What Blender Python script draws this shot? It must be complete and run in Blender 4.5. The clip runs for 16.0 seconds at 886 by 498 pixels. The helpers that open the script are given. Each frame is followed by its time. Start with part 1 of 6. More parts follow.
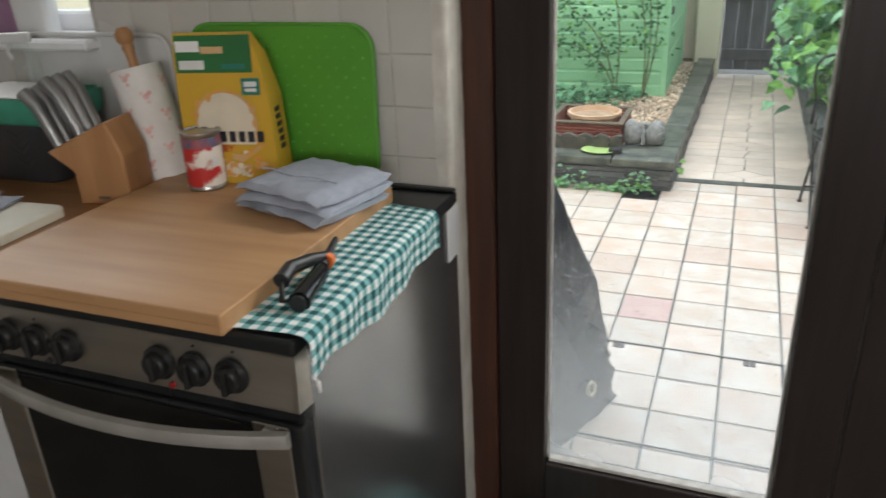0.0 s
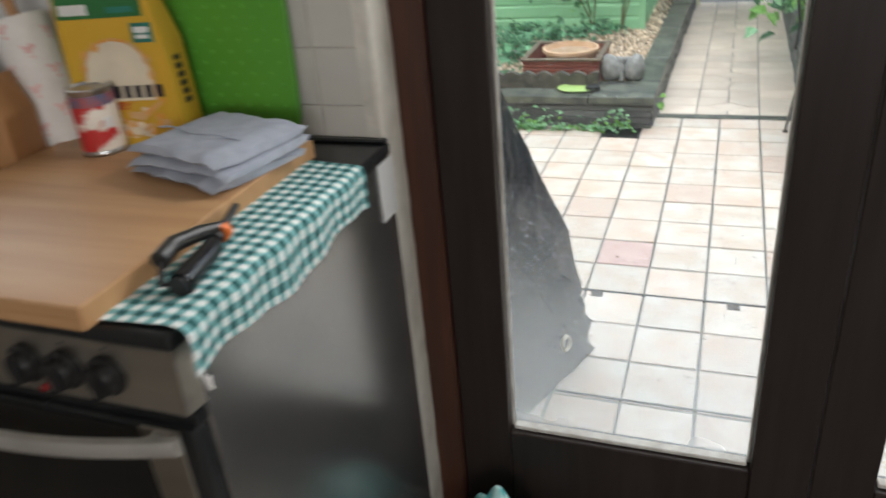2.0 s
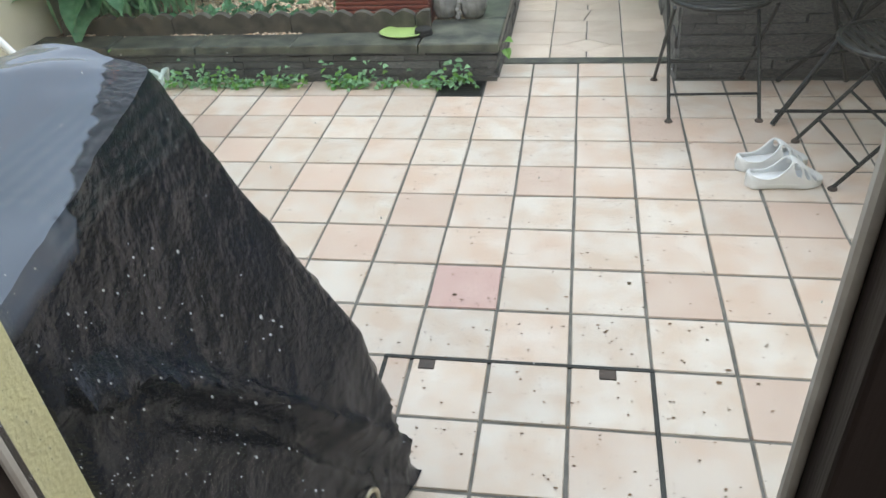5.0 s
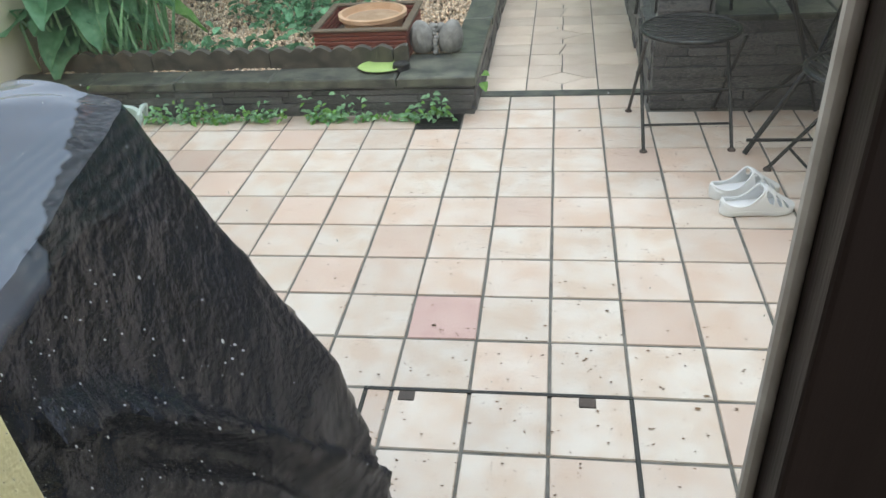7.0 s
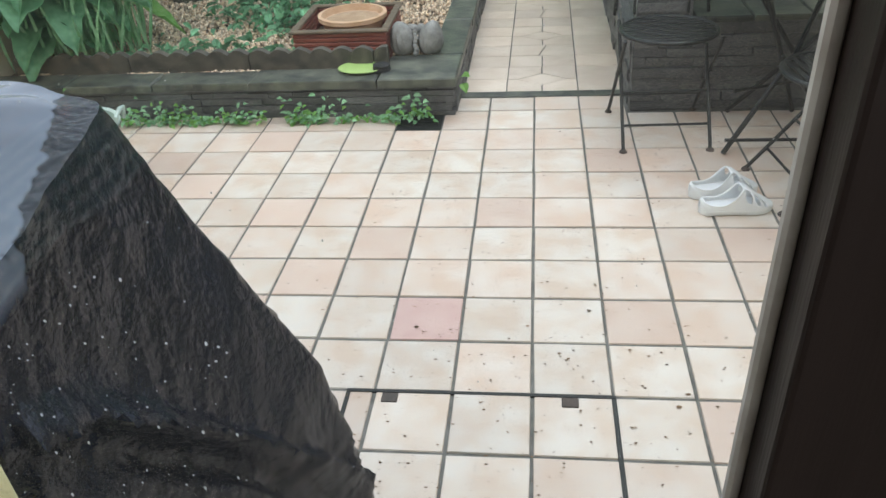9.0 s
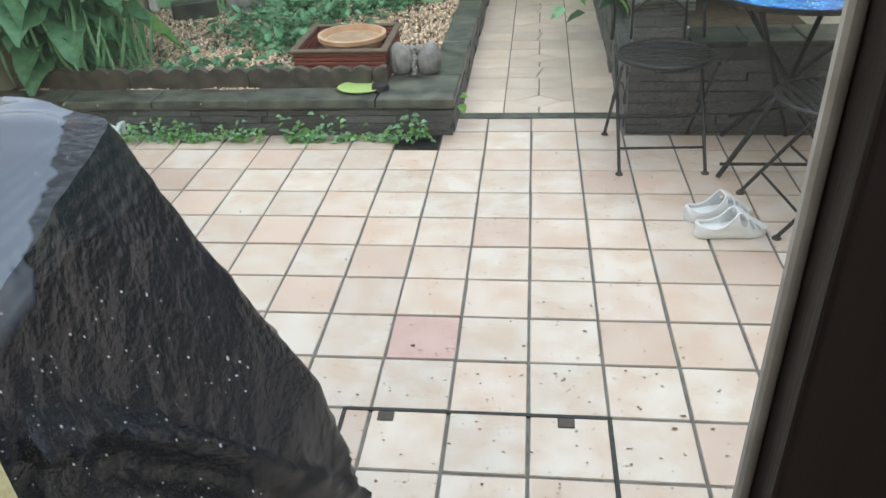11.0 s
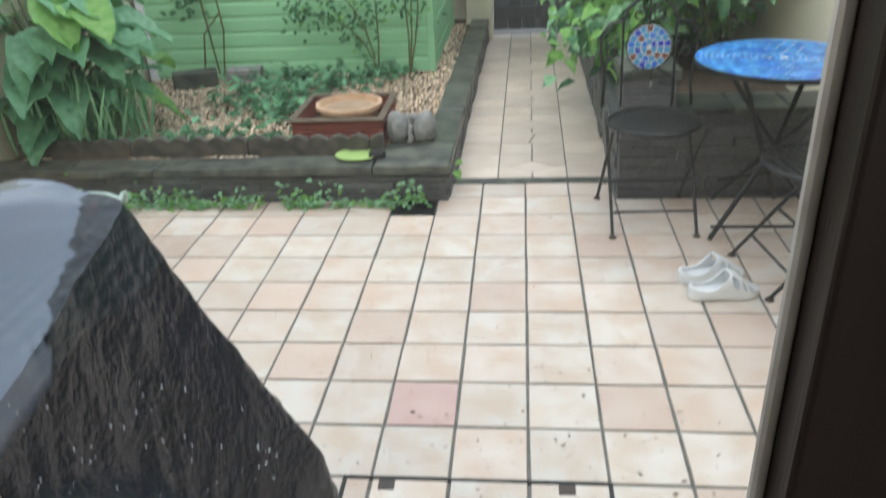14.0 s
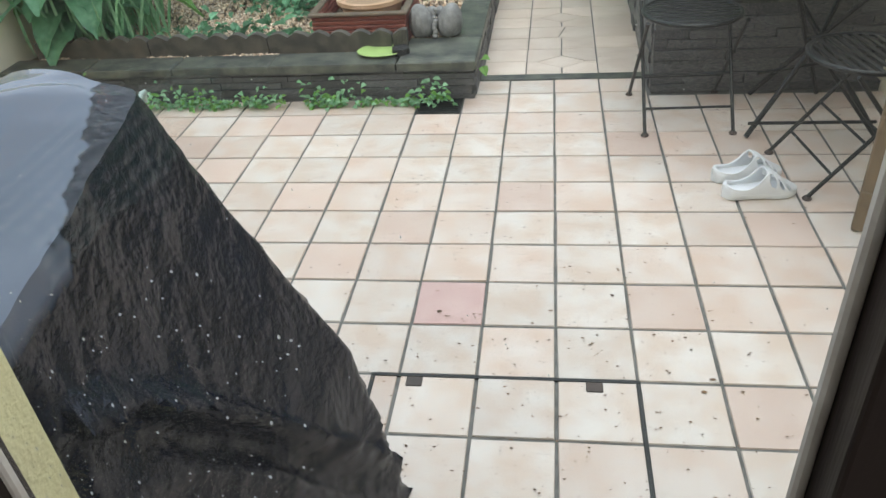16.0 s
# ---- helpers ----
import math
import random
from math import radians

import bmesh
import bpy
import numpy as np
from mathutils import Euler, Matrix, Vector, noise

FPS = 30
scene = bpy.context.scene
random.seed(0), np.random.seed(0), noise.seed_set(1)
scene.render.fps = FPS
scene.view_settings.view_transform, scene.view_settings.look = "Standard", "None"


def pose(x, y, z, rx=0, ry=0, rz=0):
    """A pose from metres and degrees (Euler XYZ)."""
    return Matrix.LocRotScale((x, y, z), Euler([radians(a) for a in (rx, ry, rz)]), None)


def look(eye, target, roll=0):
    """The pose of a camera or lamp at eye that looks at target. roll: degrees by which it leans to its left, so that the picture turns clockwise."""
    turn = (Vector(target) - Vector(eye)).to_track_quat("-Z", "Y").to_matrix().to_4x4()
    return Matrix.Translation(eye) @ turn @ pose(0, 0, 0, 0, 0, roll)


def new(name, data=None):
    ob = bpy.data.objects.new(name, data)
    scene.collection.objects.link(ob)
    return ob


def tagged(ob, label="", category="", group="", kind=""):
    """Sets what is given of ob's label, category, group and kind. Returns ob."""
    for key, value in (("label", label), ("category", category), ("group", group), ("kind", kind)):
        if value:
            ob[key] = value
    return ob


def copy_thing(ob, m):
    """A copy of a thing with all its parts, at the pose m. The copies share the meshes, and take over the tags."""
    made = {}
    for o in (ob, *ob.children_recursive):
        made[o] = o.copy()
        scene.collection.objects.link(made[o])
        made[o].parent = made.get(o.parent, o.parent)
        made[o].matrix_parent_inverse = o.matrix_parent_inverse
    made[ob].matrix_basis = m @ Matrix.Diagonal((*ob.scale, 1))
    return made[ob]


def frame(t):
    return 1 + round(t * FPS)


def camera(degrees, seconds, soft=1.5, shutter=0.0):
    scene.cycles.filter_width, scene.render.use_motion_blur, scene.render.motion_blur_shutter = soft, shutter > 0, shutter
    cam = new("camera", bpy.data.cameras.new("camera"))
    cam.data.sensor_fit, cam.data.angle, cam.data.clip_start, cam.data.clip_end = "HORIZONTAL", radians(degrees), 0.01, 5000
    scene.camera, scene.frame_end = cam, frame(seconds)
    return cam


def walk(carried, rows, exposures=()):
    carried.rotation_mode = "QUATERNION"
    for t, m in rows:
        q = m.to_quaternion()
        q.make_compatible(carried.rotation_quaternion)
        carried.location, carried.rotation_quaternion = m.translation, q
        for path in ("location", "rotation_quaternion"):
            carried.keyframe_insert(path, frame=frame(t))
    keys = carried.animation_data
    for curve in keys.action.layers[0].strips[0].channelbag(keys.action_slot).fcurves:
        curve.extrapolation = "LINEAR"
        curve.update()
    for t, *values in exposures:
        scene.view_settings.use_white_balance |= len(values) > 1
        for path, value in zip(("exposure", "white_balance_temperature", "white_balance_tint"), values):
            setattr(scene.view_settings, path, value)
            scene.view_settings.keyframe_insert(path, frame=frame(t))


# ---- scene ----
cam = camera(60.6, 16.0, soft=1.5, shutter=0.5)
PATH = [
    (0, (-0.087, 0.042, 1.543), (-0.776, 1.746, 0.754), -2.6),
    (0.5, (-0.113, 0.029, 1.535), (-0.898, 1.688, 0.739), -2.7),
    (1, (-0.114, 0.021, 1.533), (-0.899, 1.679, 0.734), -3.1),
    (1.5, (-0.081, 0.057, 1.536), (-0.824, 1.722, 0.713), -4.3),
    (2, (-0.049, 0.224, 1.487), (-0.709, 1.876, 0.573), -5.4),
    (2.5, (-0.026, 0.581, 1.453), (-0.515, 2.232, 0.436), -6.3),
    (2.8, (-0.004, 0.765, 1.435), (-0.43, 2.405, 0.372), -4.0),
    (3, (-0.014, 0.878, 1.428), (-0.426, 2.506, 0.342), -2.3),
    (3.5, (-0.038, 1.095, 1.412), (-0.457, 2.705, 0.303), -2.8),
    (4, (-0.052, 1.201, 1.416), (-0.455, 2.792, 0.273), -5.3),
    (4.5, (-0.053, 1.227, 1.418), (-0.414, 2.809, 0.249), -5.3),
    (5, (-0.059, 1.226, 1.428), (-0.389, 2.825, 0.272), -4.8),
    (7.5, (-0.042, 1.216, 1.428), (-0.319, 2.874, 0.344), -4.7),
    (8, (-0.043, 1.217, 1.431), (-0.303, 2.875, 0.343), -4.7),
    (8.5, (-0.044, 1.218, 1.426), (-0.29, 2.878, 0.338), -4.4),
    (11, (-0.058, 1.206, 1.434), (-0.28, 2.896, 0.388), -3.0),
    (11.5, (-0.058, 1.196, 1.489), (-0.257, 2.963, 0.574), -2.8),
    (12, (-0.041, 1.174, 1.537), (-0.232, 3.017, 0.784), -3.1),
    (12.5, (-0.047, 1.153, 1.535), (-0.236, 3.029, 0.866), -2.6),
    (13, (-0.064, 1.15, 1.544), (-0.244, 3.029, 0.882), -2.3),
    (13.5, (-0.062, 1.167, 1.542), (-0.246, 3.025, 0.823), -2.5),
    (14, (-0.066, 1.183, 1.472), (-0.274, 2.952, 0.561), -3.2),
    (14.5, (-0.074, 1.21, 1.44), (-0.316, 2.879, 0.366), -4.0),
    (15, (-0.078, 1.224, 1.436), (-0.334, 2.865, 0.322), -4.4),
    (15.5, (-0.077, 1.226, 1.434), (-0.344, 2.857, 0.308), -4.6),
    (16, (-0.077, 1.216, 1.435), (-0.349, 2.848, 0.311), -4.8),
]
EXPO = [(0, 0.46), (2.0, 0.52), (2.6, 0.55), (3.3, 0.32), (4.5, 0.07), (11.0, 0.09), (12.2, 0.13), (13.4, 0.13), (14.5, 0.07), (16, 0.07)]
walk(cam, [(t, look(eye, target, roll)) for t, eye, target, roll in PATH], EXPO)
SKY, SUN = 0.175, 0.9

# ---- daylight: overcast and wet ----
world = bpy.data.worlds.new("overcast_sky")
scene.world = world
world.use_nodes = True
wn, wl = world.node_tree.nodes, world.node_tree.links
sky = wn.new("ShaderNodeTexSky")
sky.sky_type, sky.sun_disc = "NISHITA", False
sky.sun_elevation, sky.sun_rotation = radians(55), radians(200)
sky.air_density, sky.dust_density, sky.ozone_density = 1.0, 6.0, 1.0
soften = wn.new("ShaderNodeMixRGB")
soften.inputs[0].default_value = 0.72
soften.inputs[2].default_value = (10.1, 11.2, 12.9, 1)
wl.new(sky.outputs[0], soften.inputs[1])
wl.new(soften.outputs[0], wn["Background"].inputs[0])
wn["Background"].inputs[1].default_value = SKY
sun = new("sun", bpy.data.lights.new("sun", "SUN"))
sun.data.energy, sun.data.angle, sun.data.color = SUN, radians(25), (1.0, 0.99, 0.97)
sun.matrix_world = pose(0, 0, 6, 35, 0, 160)


def window_light(name, m, w, h, watts):
    lamp = new(name, bpy.data.lights.new(name, "AREA"))
    lamp.data.shape, lamp.data.size, lamp.data.size_y = "RECTANGLE", w, h
    lamp.data.energy, lamp.data.color = watts, (1.0, 0.97, 0.94)
    lamp.matrix_world = m
    return lamp


window_light("kitchen_window_daylight", pose(-2.02, 1.49, 1.77, 90, 0, 180), 1.0, 0.66, 4)
window_light("door_daylight", pose(0.20, 1.60, 1.78, 90, 0, 180), 1.2, 0.34, 17)
# added fill from an unseen opening behind, brightens cooker front and door
window_light("rear_fill_light", pose(1.25, -2.82, 1.85, 90, 0, 0), 1.8, 0.7, 38)


# ---- materials ----
def mat(name, c1, c2=None, scale=12.0, rough=0.6, metal=0.0, bump=0.15, bscale=90.0, vary=0.0, spec=0.5, coat=0.0,
        stretch=(1, 1, 1), detail=5.0, low=0.35, high=0.65, rough2=None, dist=0.003, island=False, trans=0.0):
    m = bpy.data.materials.new(name)
    m.use_nodes = True
    n, l = m.node_tree.nodes, m.node_tree.links
    b = n["Principled BSDF"]
    tc, info = n.new("ShaderNodeTexCoord"), n.new("ShaderNodeObjectInfo")
    geo = n.new("ShaderNodeNewGeometry")
    rnd = geo.outputs["Random Per Island"] if island else info.outputs["Random"]
    off = n.new("ShaderNodeVectorMath"); off.operation = "MULTIPLY_ADD"
    l.new(rnd, off.inputs[0]); off.inputs[1].default_value = (37, 53, 71)
    l.new(tc.outputs["Object"], off.inputs[2])
    mp = n.new("ShaderNodeMapping"); mp.inputs["Scale"].default_value = stretch
    l.new(off.outputs[0], mp.inputs[0])
    tex = n.new("ShaderNodeTexNoise"); tex.inputs["Scale"].default_value, tex.inputs["Detail"].default_value = scale, detail
    l.new(mp.outputs[0], tex.inputs[0])
    ramp = n.new("ShaderNodeMapRange"); ramp.inputs[1].default_value, ramp.inputs[2].default_value = low, high
    l.new(tex.outputs[0], ramp.inputs[0])
    mix = n.new("ShaderNodeMixRGB")
    mix.inputs[1].default_value, mix.inputs[2].default_value = (*c1, 1), (*(c2 or tuple(0.8 * c for c in c1)), 1)
    l.new(ramp.outputs[0], mix.inputs[0])
    hsv = n.new("ShaderNodeHueSaturation")
    l.new(mix.outputs[0], hsv.inputs["Color"])
    big = n.new("ShaderNodeTexNoise"); big.inputs["Scale"].default_value = scale * 0.17
    l.new(mp.outputs[0], big.inputs[0])
    val = n.new("ShaderNodeMath"); val.operation = "MULTIPLY_ADD"
    l.new(big.outputs[0], val.inputs[0]); val.inputs[1].default_value, val.inputs[2].default_value = 0.24, 0.88
    if vary:
        v2 = n.new("ShaderNodeMath"); v2.operation = "MULTIPLY_ADD"
        l.new(rnd, v2.inputs[0]); v2.inputs[1].default_value = 2 * vary
        add = n.new("ShaderNodeMath"); add.operation = "SUBTRACT"; add.inputs[1].default_value = vary
        l.new(val.outputs[0], add.inputs[0]); l.new(add.outputs[0], v2.inputs[2])
        val = v2
    l.new(val.outputs[0], hsv.inputs["Value"])
    l.new(hsv.outputs[0], b.inputs["Base Color"])
    fine = n.new("ShaderNodeTexNoise"); fine.inputs["Scale"].default_value, fine.inputs["Detail"].default_value = bscale, 4
    l.new(mp.outputs[0], fine.inputs[0])
    bp = n.new("ShaderNodeBump"); bp.inputs["Strength"].default_value, bp.inputs["Distance"].default_value = bump, dist
    l.new(fine.outputs[0], bp.inputs["Height"])
    if bump:
        l.new(bp.outputs[0], b.inputs["Normal"])
    rr = n.new("ShaderNodeMapRange")
    rr.inputs[3].default_value, rr.inputs[4].default_value = rough, rough2 if rough2 is not None else min(1, rough * 1.25)
    rr.inputs[1].default_value, rr.inputs[2].default_value = 0.3, 0.7
    l.new(big.outputs[0], rr.inputs[0]); l.new(rr.outputs[0], b.inputs["Roughness"])
    b.inputs["Metallic"].default_value, b.inputs["Specular IOR Level"].default_value = metal, spec
    b.inputs["Coat Weight"].default_value, b.inputs["Coat Roughness"].default_value = coat, 0.08
    if trans:
        tr = n.new("ShaderNodeBsdfTranslucent"); l.new(hsv.outputs[0], tr.inputs[0])
        ms = n.new("ShaderNodeMixShader"); ms.inputs[0].default_value = trans
        l.new(b.outputs[0], ms.inputs[1]); l.new(tr.outputs[0], ms.inputs[2])
        l.new(ms.outputs[0], n["Material Output"].inputs[0])
    return m


def glass(name, haze=0.0):
    """A thin pane: see-through, with a mirror sheen at grazing angles and, if misted, a film of fine drops."""
    m = bpy.data.materials.new(name)
    m.use_nodes = True
    n, l = m.node_tree.nodes, m.node_tree.links
    n.remove(n["Principled BSDF"])
    lw = n.new("ShaderNodeLayerWeight"); lw.inputs[0].default_value = 0.5
    pw = n.new("ShaderNodeMath"); pw.operation = "POWER"; pw.inputs[1].default_value = 4.5
    fr = n.new("ShaderNodeMath"); fr.operation = "MULTIPLY_ADD"; fr.inputs[1].default_value, fr.inputs[2].default_value = 0.8, 0.025
    l.new(lw.outputs["Facing"], pw.inputs[0]); l.new(pw.outputs[0], fr.inputs[0])
    clear, gloss = n.new("ShaderNodeBsdfTransparent"), n.new("ShaderNodeBsdfGlossy")
    clear.inputs[0].default_value, gloss.inputs["Roughness"].default_value = (0.97, 0.985, 0.975, 1), 0.02
    ms = n.new("ShaderNodeMixShader")
    l.new(fr.outputs[0], ms.inputs[0]); l.new(clear.outputs[0], ms.inputs[1]); l.new(gloss.outputs[0], ms.inputs[2])
    last = ms
    if haze:
        tc = n.new("ShaderNodeTexCoord")
        sep = n.new("ShaderNodeSeparateXYZ"); l.new(tc.outputs["Object"], sep.inputs[0])
        height = n.new("ShaderNodeMapRange")
        for i, v in enumerate((0.34, 0.95, haze, 0.006)):
            height.inputs[i + 1].default_value = v
        l.new(sep.outputs[2], height.inputs[0])
        nz = n.new("ShaderNodeTexNoise"); nz.inputs["Scale"].default_value = 5
        l.new(tc.outputs["Object"], nz.inputs[0])
        wet = n.new("ShaderNodeMath"); wet.operation = "MULTIPLY"
        mr = n.new("ShaderNodeMapRange"); mr.inputs[3].default_value, mr.inputs[4].default_value = 0.6, 1.3
        l.new(nz.outputs[0], mr.inputs[0])
        l.new(mr.outputs[0], wet.inputs[0]); l.new(height.outputs[0], wet.inputs[1])
        film = n.new("ShaderNodeBsdfTranslucent"); film.inputs[0].default_value = (0.85, 0.87, 0.88, 1)
        m2 = n.new("ShaderNodeMixShader")
        l.new(wet.outputs[0], m2.inputs[0]); l.new(ms.outputs[0], m2.inputs[1]); l.new(film.outputs[0], m2.inputs[2])
        last = m2
    l.new(last.outputs[0], n["Material Output"].inputs[0])
    return m


TILE = mat("patio_tile", (0.68, 0.622, 0.562), (0.605, 0.482, 0.388), 10, 0.30, bump=0.12, vary=0.06, rough2=0.5, detail=8)
TILE_PINK = mat("patio_tile_pink", (0.635, 0.51, 0.435), (0.585, 0.44, 0.36), 9, 0.35, bump=0.12, vary=0.08, rough2=0.5)
TILE_WARM = mat("patio_tile_peach", (0.662, 0.58, 0.515), (0.60, 0.458, 0.365), 8, 0.31, bump=0.12, vary=0.06, rough2=0.5, detail=8)
TILE_RED = mat("patio_tile_red", (0.61, 0.43, 0.39), (0.56, 0.37, 0.335), 9, 0.35, bump=0.12, rough2=0.5)
PATH_TILE = mat("path_tile", (0.72, 0.62, 0.53), (0.62, 0.51, 0.42), 8, 0.4, bump=0.15, vary=0.12)
GROUT = mat("grout", (0.19, 0.185, 0.17), (0.11, 0.11, 0.10), 30, 0.8, bump=0.4)
SLATE = mat("wet_slate", (0.045, 0.048, 0.052), (0.15, 0.152, 0.155), 14, 0.35, bump=0.5, bscale=60, vary=0.3, rough2=0.6)
SLATE_CAP = mat("slate_cap", (0.032, 0.036, 0.034), (0.105, 0.113, 0.088), 11, 0.28, bump=0.7, bscale=34, vary=0.2, rough2=0.5)
GREEN_BOARD = mat("green_painted_board", (0.33, 0.64, 0.36), (0.28, 0.58, 0.32), 7, 0.5, bump=0.12, stretch=(0.25, 1, 1), vary=0.05)
WHITE_PVC = mat("white_plastic_frame", (0.78, 0.79, 0.80), (0.70, 0.71, 0.72), 10, 0.35, bump=0.03)
CREAM = mat("cream_render", (0.82, 0.75, 0.57), (0.72, 0.66, 0.52), 2.5, 0.85, bump=0.35, bscale=120)
YELLOW = mat("yellow_render", (0.82, 0.76, 0.44), (0.74, 0.68, 0.40), 14, 0.8, bump=0.6, bscale=160, dist=0.004)
GATE_WOOD = mat("dark_gate_wood", (0.125, 0.128, 0.14), (0.08, 0.082, 0.09), 8, 0.6, bump=0.3, stretch=(4, 4, 0.4), vary=0.15)
FENCE_WOOD = mat("fence_wood", (0.16, 0.11, 0.08), (0.10, 0.07, 0.05), 8, 0.7, bump=0.3, stretch=(4, 4, 0.4), vary=0.15)
DARK_PANE = mat("dark_window_pane", (0.03, 0.035, 0.045), (0.02, 0.025, 0.03), 3, 0.05, bump=0)
PEBBLE = mat("gravel_pebble", (0.46, 0.29, 0.17), (0.80, 0.70, 0.56), 60, 0.42, bump=0.1, vary=0.55, island=True)
SOIL = mat("soil", (0.07, 0.05, 0.035), (0.16, 0.12, 0.08), 25, 0.9, bump=0.8, bscale=60, dist=0.01)
CONC = mat("mossy_concrete", (0.055, 0.052, 0.044), (0.11, 0.10, 0.08), 16, 0.75, bump=0.5)
BOX_WOOD = mat("red_stained_wood", (0.26, 0.075, 0.05), (0.19, 0.05, 0.035), 12, 0.45, bump=0.25, stretch=(0.4, 2, 2))
BOX_RIM = mat("weathered_rim_wood", (0.16, 0.115, 0.075), (0.11, 0.085, 0.06), 14, 0.6, bump=0.3)
TERRA = mat("terracotta", (0.62, 0.42, 0.28), (0.52, 0.33, 0.2), 10, 0.7, bump=0.15)
STONE = mat("grey_cast_stone", (0.30, 0.30, 0.29), (0.19, 0.19, 0.18), 22, 0.8, bump=0.6, bscale=70)


def wet_sky_tinted_tarpaulin():
    """Black woven sheeting; rain stands in a film, with a ragged edge, on the flat top, its sky reflection painted in
    pale blue.
    """
    m = mat("black_tarpaulin", (0.002, 0.0035, 0.009), (0.004, 0.007, 0.016), 6, 0.14, bump=0.9, bscale=55, rough2=0.26, spec=0.24, dist=0.006, stretch=(1.0, 1.0, 0.9))
    n, l = m.node_tree.nodes, m.node_tree.links
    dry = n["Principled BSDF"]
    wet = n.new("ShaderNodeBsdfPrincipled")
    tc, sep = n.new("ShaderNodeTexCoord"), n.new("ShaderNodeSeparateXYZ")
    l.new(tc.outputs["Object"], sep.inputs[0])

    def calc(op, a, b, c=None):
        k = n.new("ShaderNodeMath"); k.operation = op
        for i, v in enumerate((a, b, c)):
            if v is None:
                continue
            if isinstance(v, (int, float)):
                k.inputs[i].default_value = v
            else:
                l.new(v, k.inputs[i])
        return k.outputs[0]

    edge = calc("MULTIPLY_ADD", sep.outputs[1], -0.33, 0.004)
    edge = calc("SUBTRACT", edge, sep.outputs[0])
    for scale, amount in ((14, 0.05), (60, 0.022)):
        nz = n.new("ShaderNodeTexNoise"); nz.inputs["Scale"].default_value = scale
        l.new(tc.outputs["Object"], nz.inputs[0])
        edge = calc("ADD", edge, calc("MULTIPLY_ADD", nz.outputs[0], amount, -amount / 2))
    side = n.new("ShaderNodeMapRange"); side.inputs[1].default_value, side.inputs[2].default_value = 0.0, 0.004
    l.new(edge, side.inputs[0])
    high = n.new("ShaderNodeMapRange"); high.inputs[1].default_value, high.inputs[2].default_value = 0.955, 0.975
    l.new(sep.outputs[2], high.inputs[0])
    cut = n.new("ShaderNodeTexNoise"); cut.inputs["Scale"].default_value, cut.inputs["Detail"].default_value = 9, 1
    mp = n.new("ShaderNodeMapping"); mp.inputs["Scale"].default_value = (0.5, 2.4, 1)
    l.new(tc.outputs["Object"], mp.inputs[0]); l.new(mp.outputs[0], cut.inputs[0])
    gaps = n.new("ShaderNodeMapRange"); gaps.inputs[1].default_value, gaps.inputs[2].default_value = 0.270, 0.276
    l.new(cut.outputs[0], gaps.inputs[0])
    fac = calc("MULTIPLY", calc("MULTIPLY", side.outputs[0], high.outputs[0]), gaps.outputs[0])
    # pale blue base colour stands in for sky reflected by the rain film
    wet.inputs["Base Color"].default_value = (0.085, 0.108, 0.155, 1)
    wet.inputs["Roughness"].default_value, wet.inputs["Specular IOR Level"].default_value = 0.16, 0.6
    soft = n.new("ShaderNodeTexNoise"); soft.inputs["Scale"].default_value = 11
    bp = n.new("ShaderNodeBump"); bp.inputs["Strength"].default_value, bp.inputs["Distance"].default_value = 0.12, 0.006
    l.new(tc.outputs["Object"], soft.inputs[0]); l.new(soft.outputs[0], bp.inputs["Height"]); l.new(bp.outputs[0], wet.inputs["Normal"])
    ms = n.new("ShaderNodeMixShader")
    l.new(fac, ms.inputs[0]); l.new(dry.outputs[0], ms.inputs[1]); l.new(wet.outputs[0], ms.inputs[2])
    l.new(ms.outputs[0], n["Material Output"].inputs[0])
    return m


TARP = wet_sky_tinted_tarpaulin()
BRASS = mat("eyelet_metal", (0.62, 0.58, 0.45), None, 20, 0.35, metal=0.9, bump=0.05)
IRON = mat("black_iron", (0.018, 0.02, 0.02), (0.03, 0.032, 0.03), 30, 0.35, bump=0.1, metal=0.4)
RUST = mat("dull_iron", (0.05, 0.04, 0.035), (0.08, 0.06, 0.05), 40, 0.6, bump=0.3)
TEAL_PLASTIC = mat("mint_plastic", (0.42, 0.52, 0.48), None, 8, 0.4, bump=0.03)
WHITE_TUBE = mat("white_tube", (0.75, 0.76, 0.76), None, 8, 0.35, bump=0.03)
CLOG = mat("white_foam", (0.80, 0.82, 0.84), (0.74, 0.76, 0.78), 18, 0.55, bump=0.05)
LIME = mat("lime_plastic", (0.46, 0.66, 0.22), None, 8, 0.4, bump=0.05)
PALE_WOOD = mat("weathered_crate_wood", (0.26, 0.19, 0.12), (0.17, 0.125, 0.08), 14, 0.7, bump=0.4, stretch=(3, 3, 0.5))
BLUE = mat("blue_mosaic", (0.02, 0.12, 0.55), (0.10, 0.40, 0.75), 9, 0.15, bump=0.05, vary=0.35, island=True)
MOSAICS = [mat("mosaic_" + k, c, None, 30, 0.15, bump=0.03) for k, c in
           (("blue", (0.02, 0.05, 0.48)), ("sky", (0.06, 0.30, 0.55)), ("rust", (0.20, 0.075, 0.055)), ("azure", (0.02, 0.15, 0.62)))]
GROUT_PALE = mat("pale_grout", (0.60, 0.62, 0.64), None, 30, 0.7)
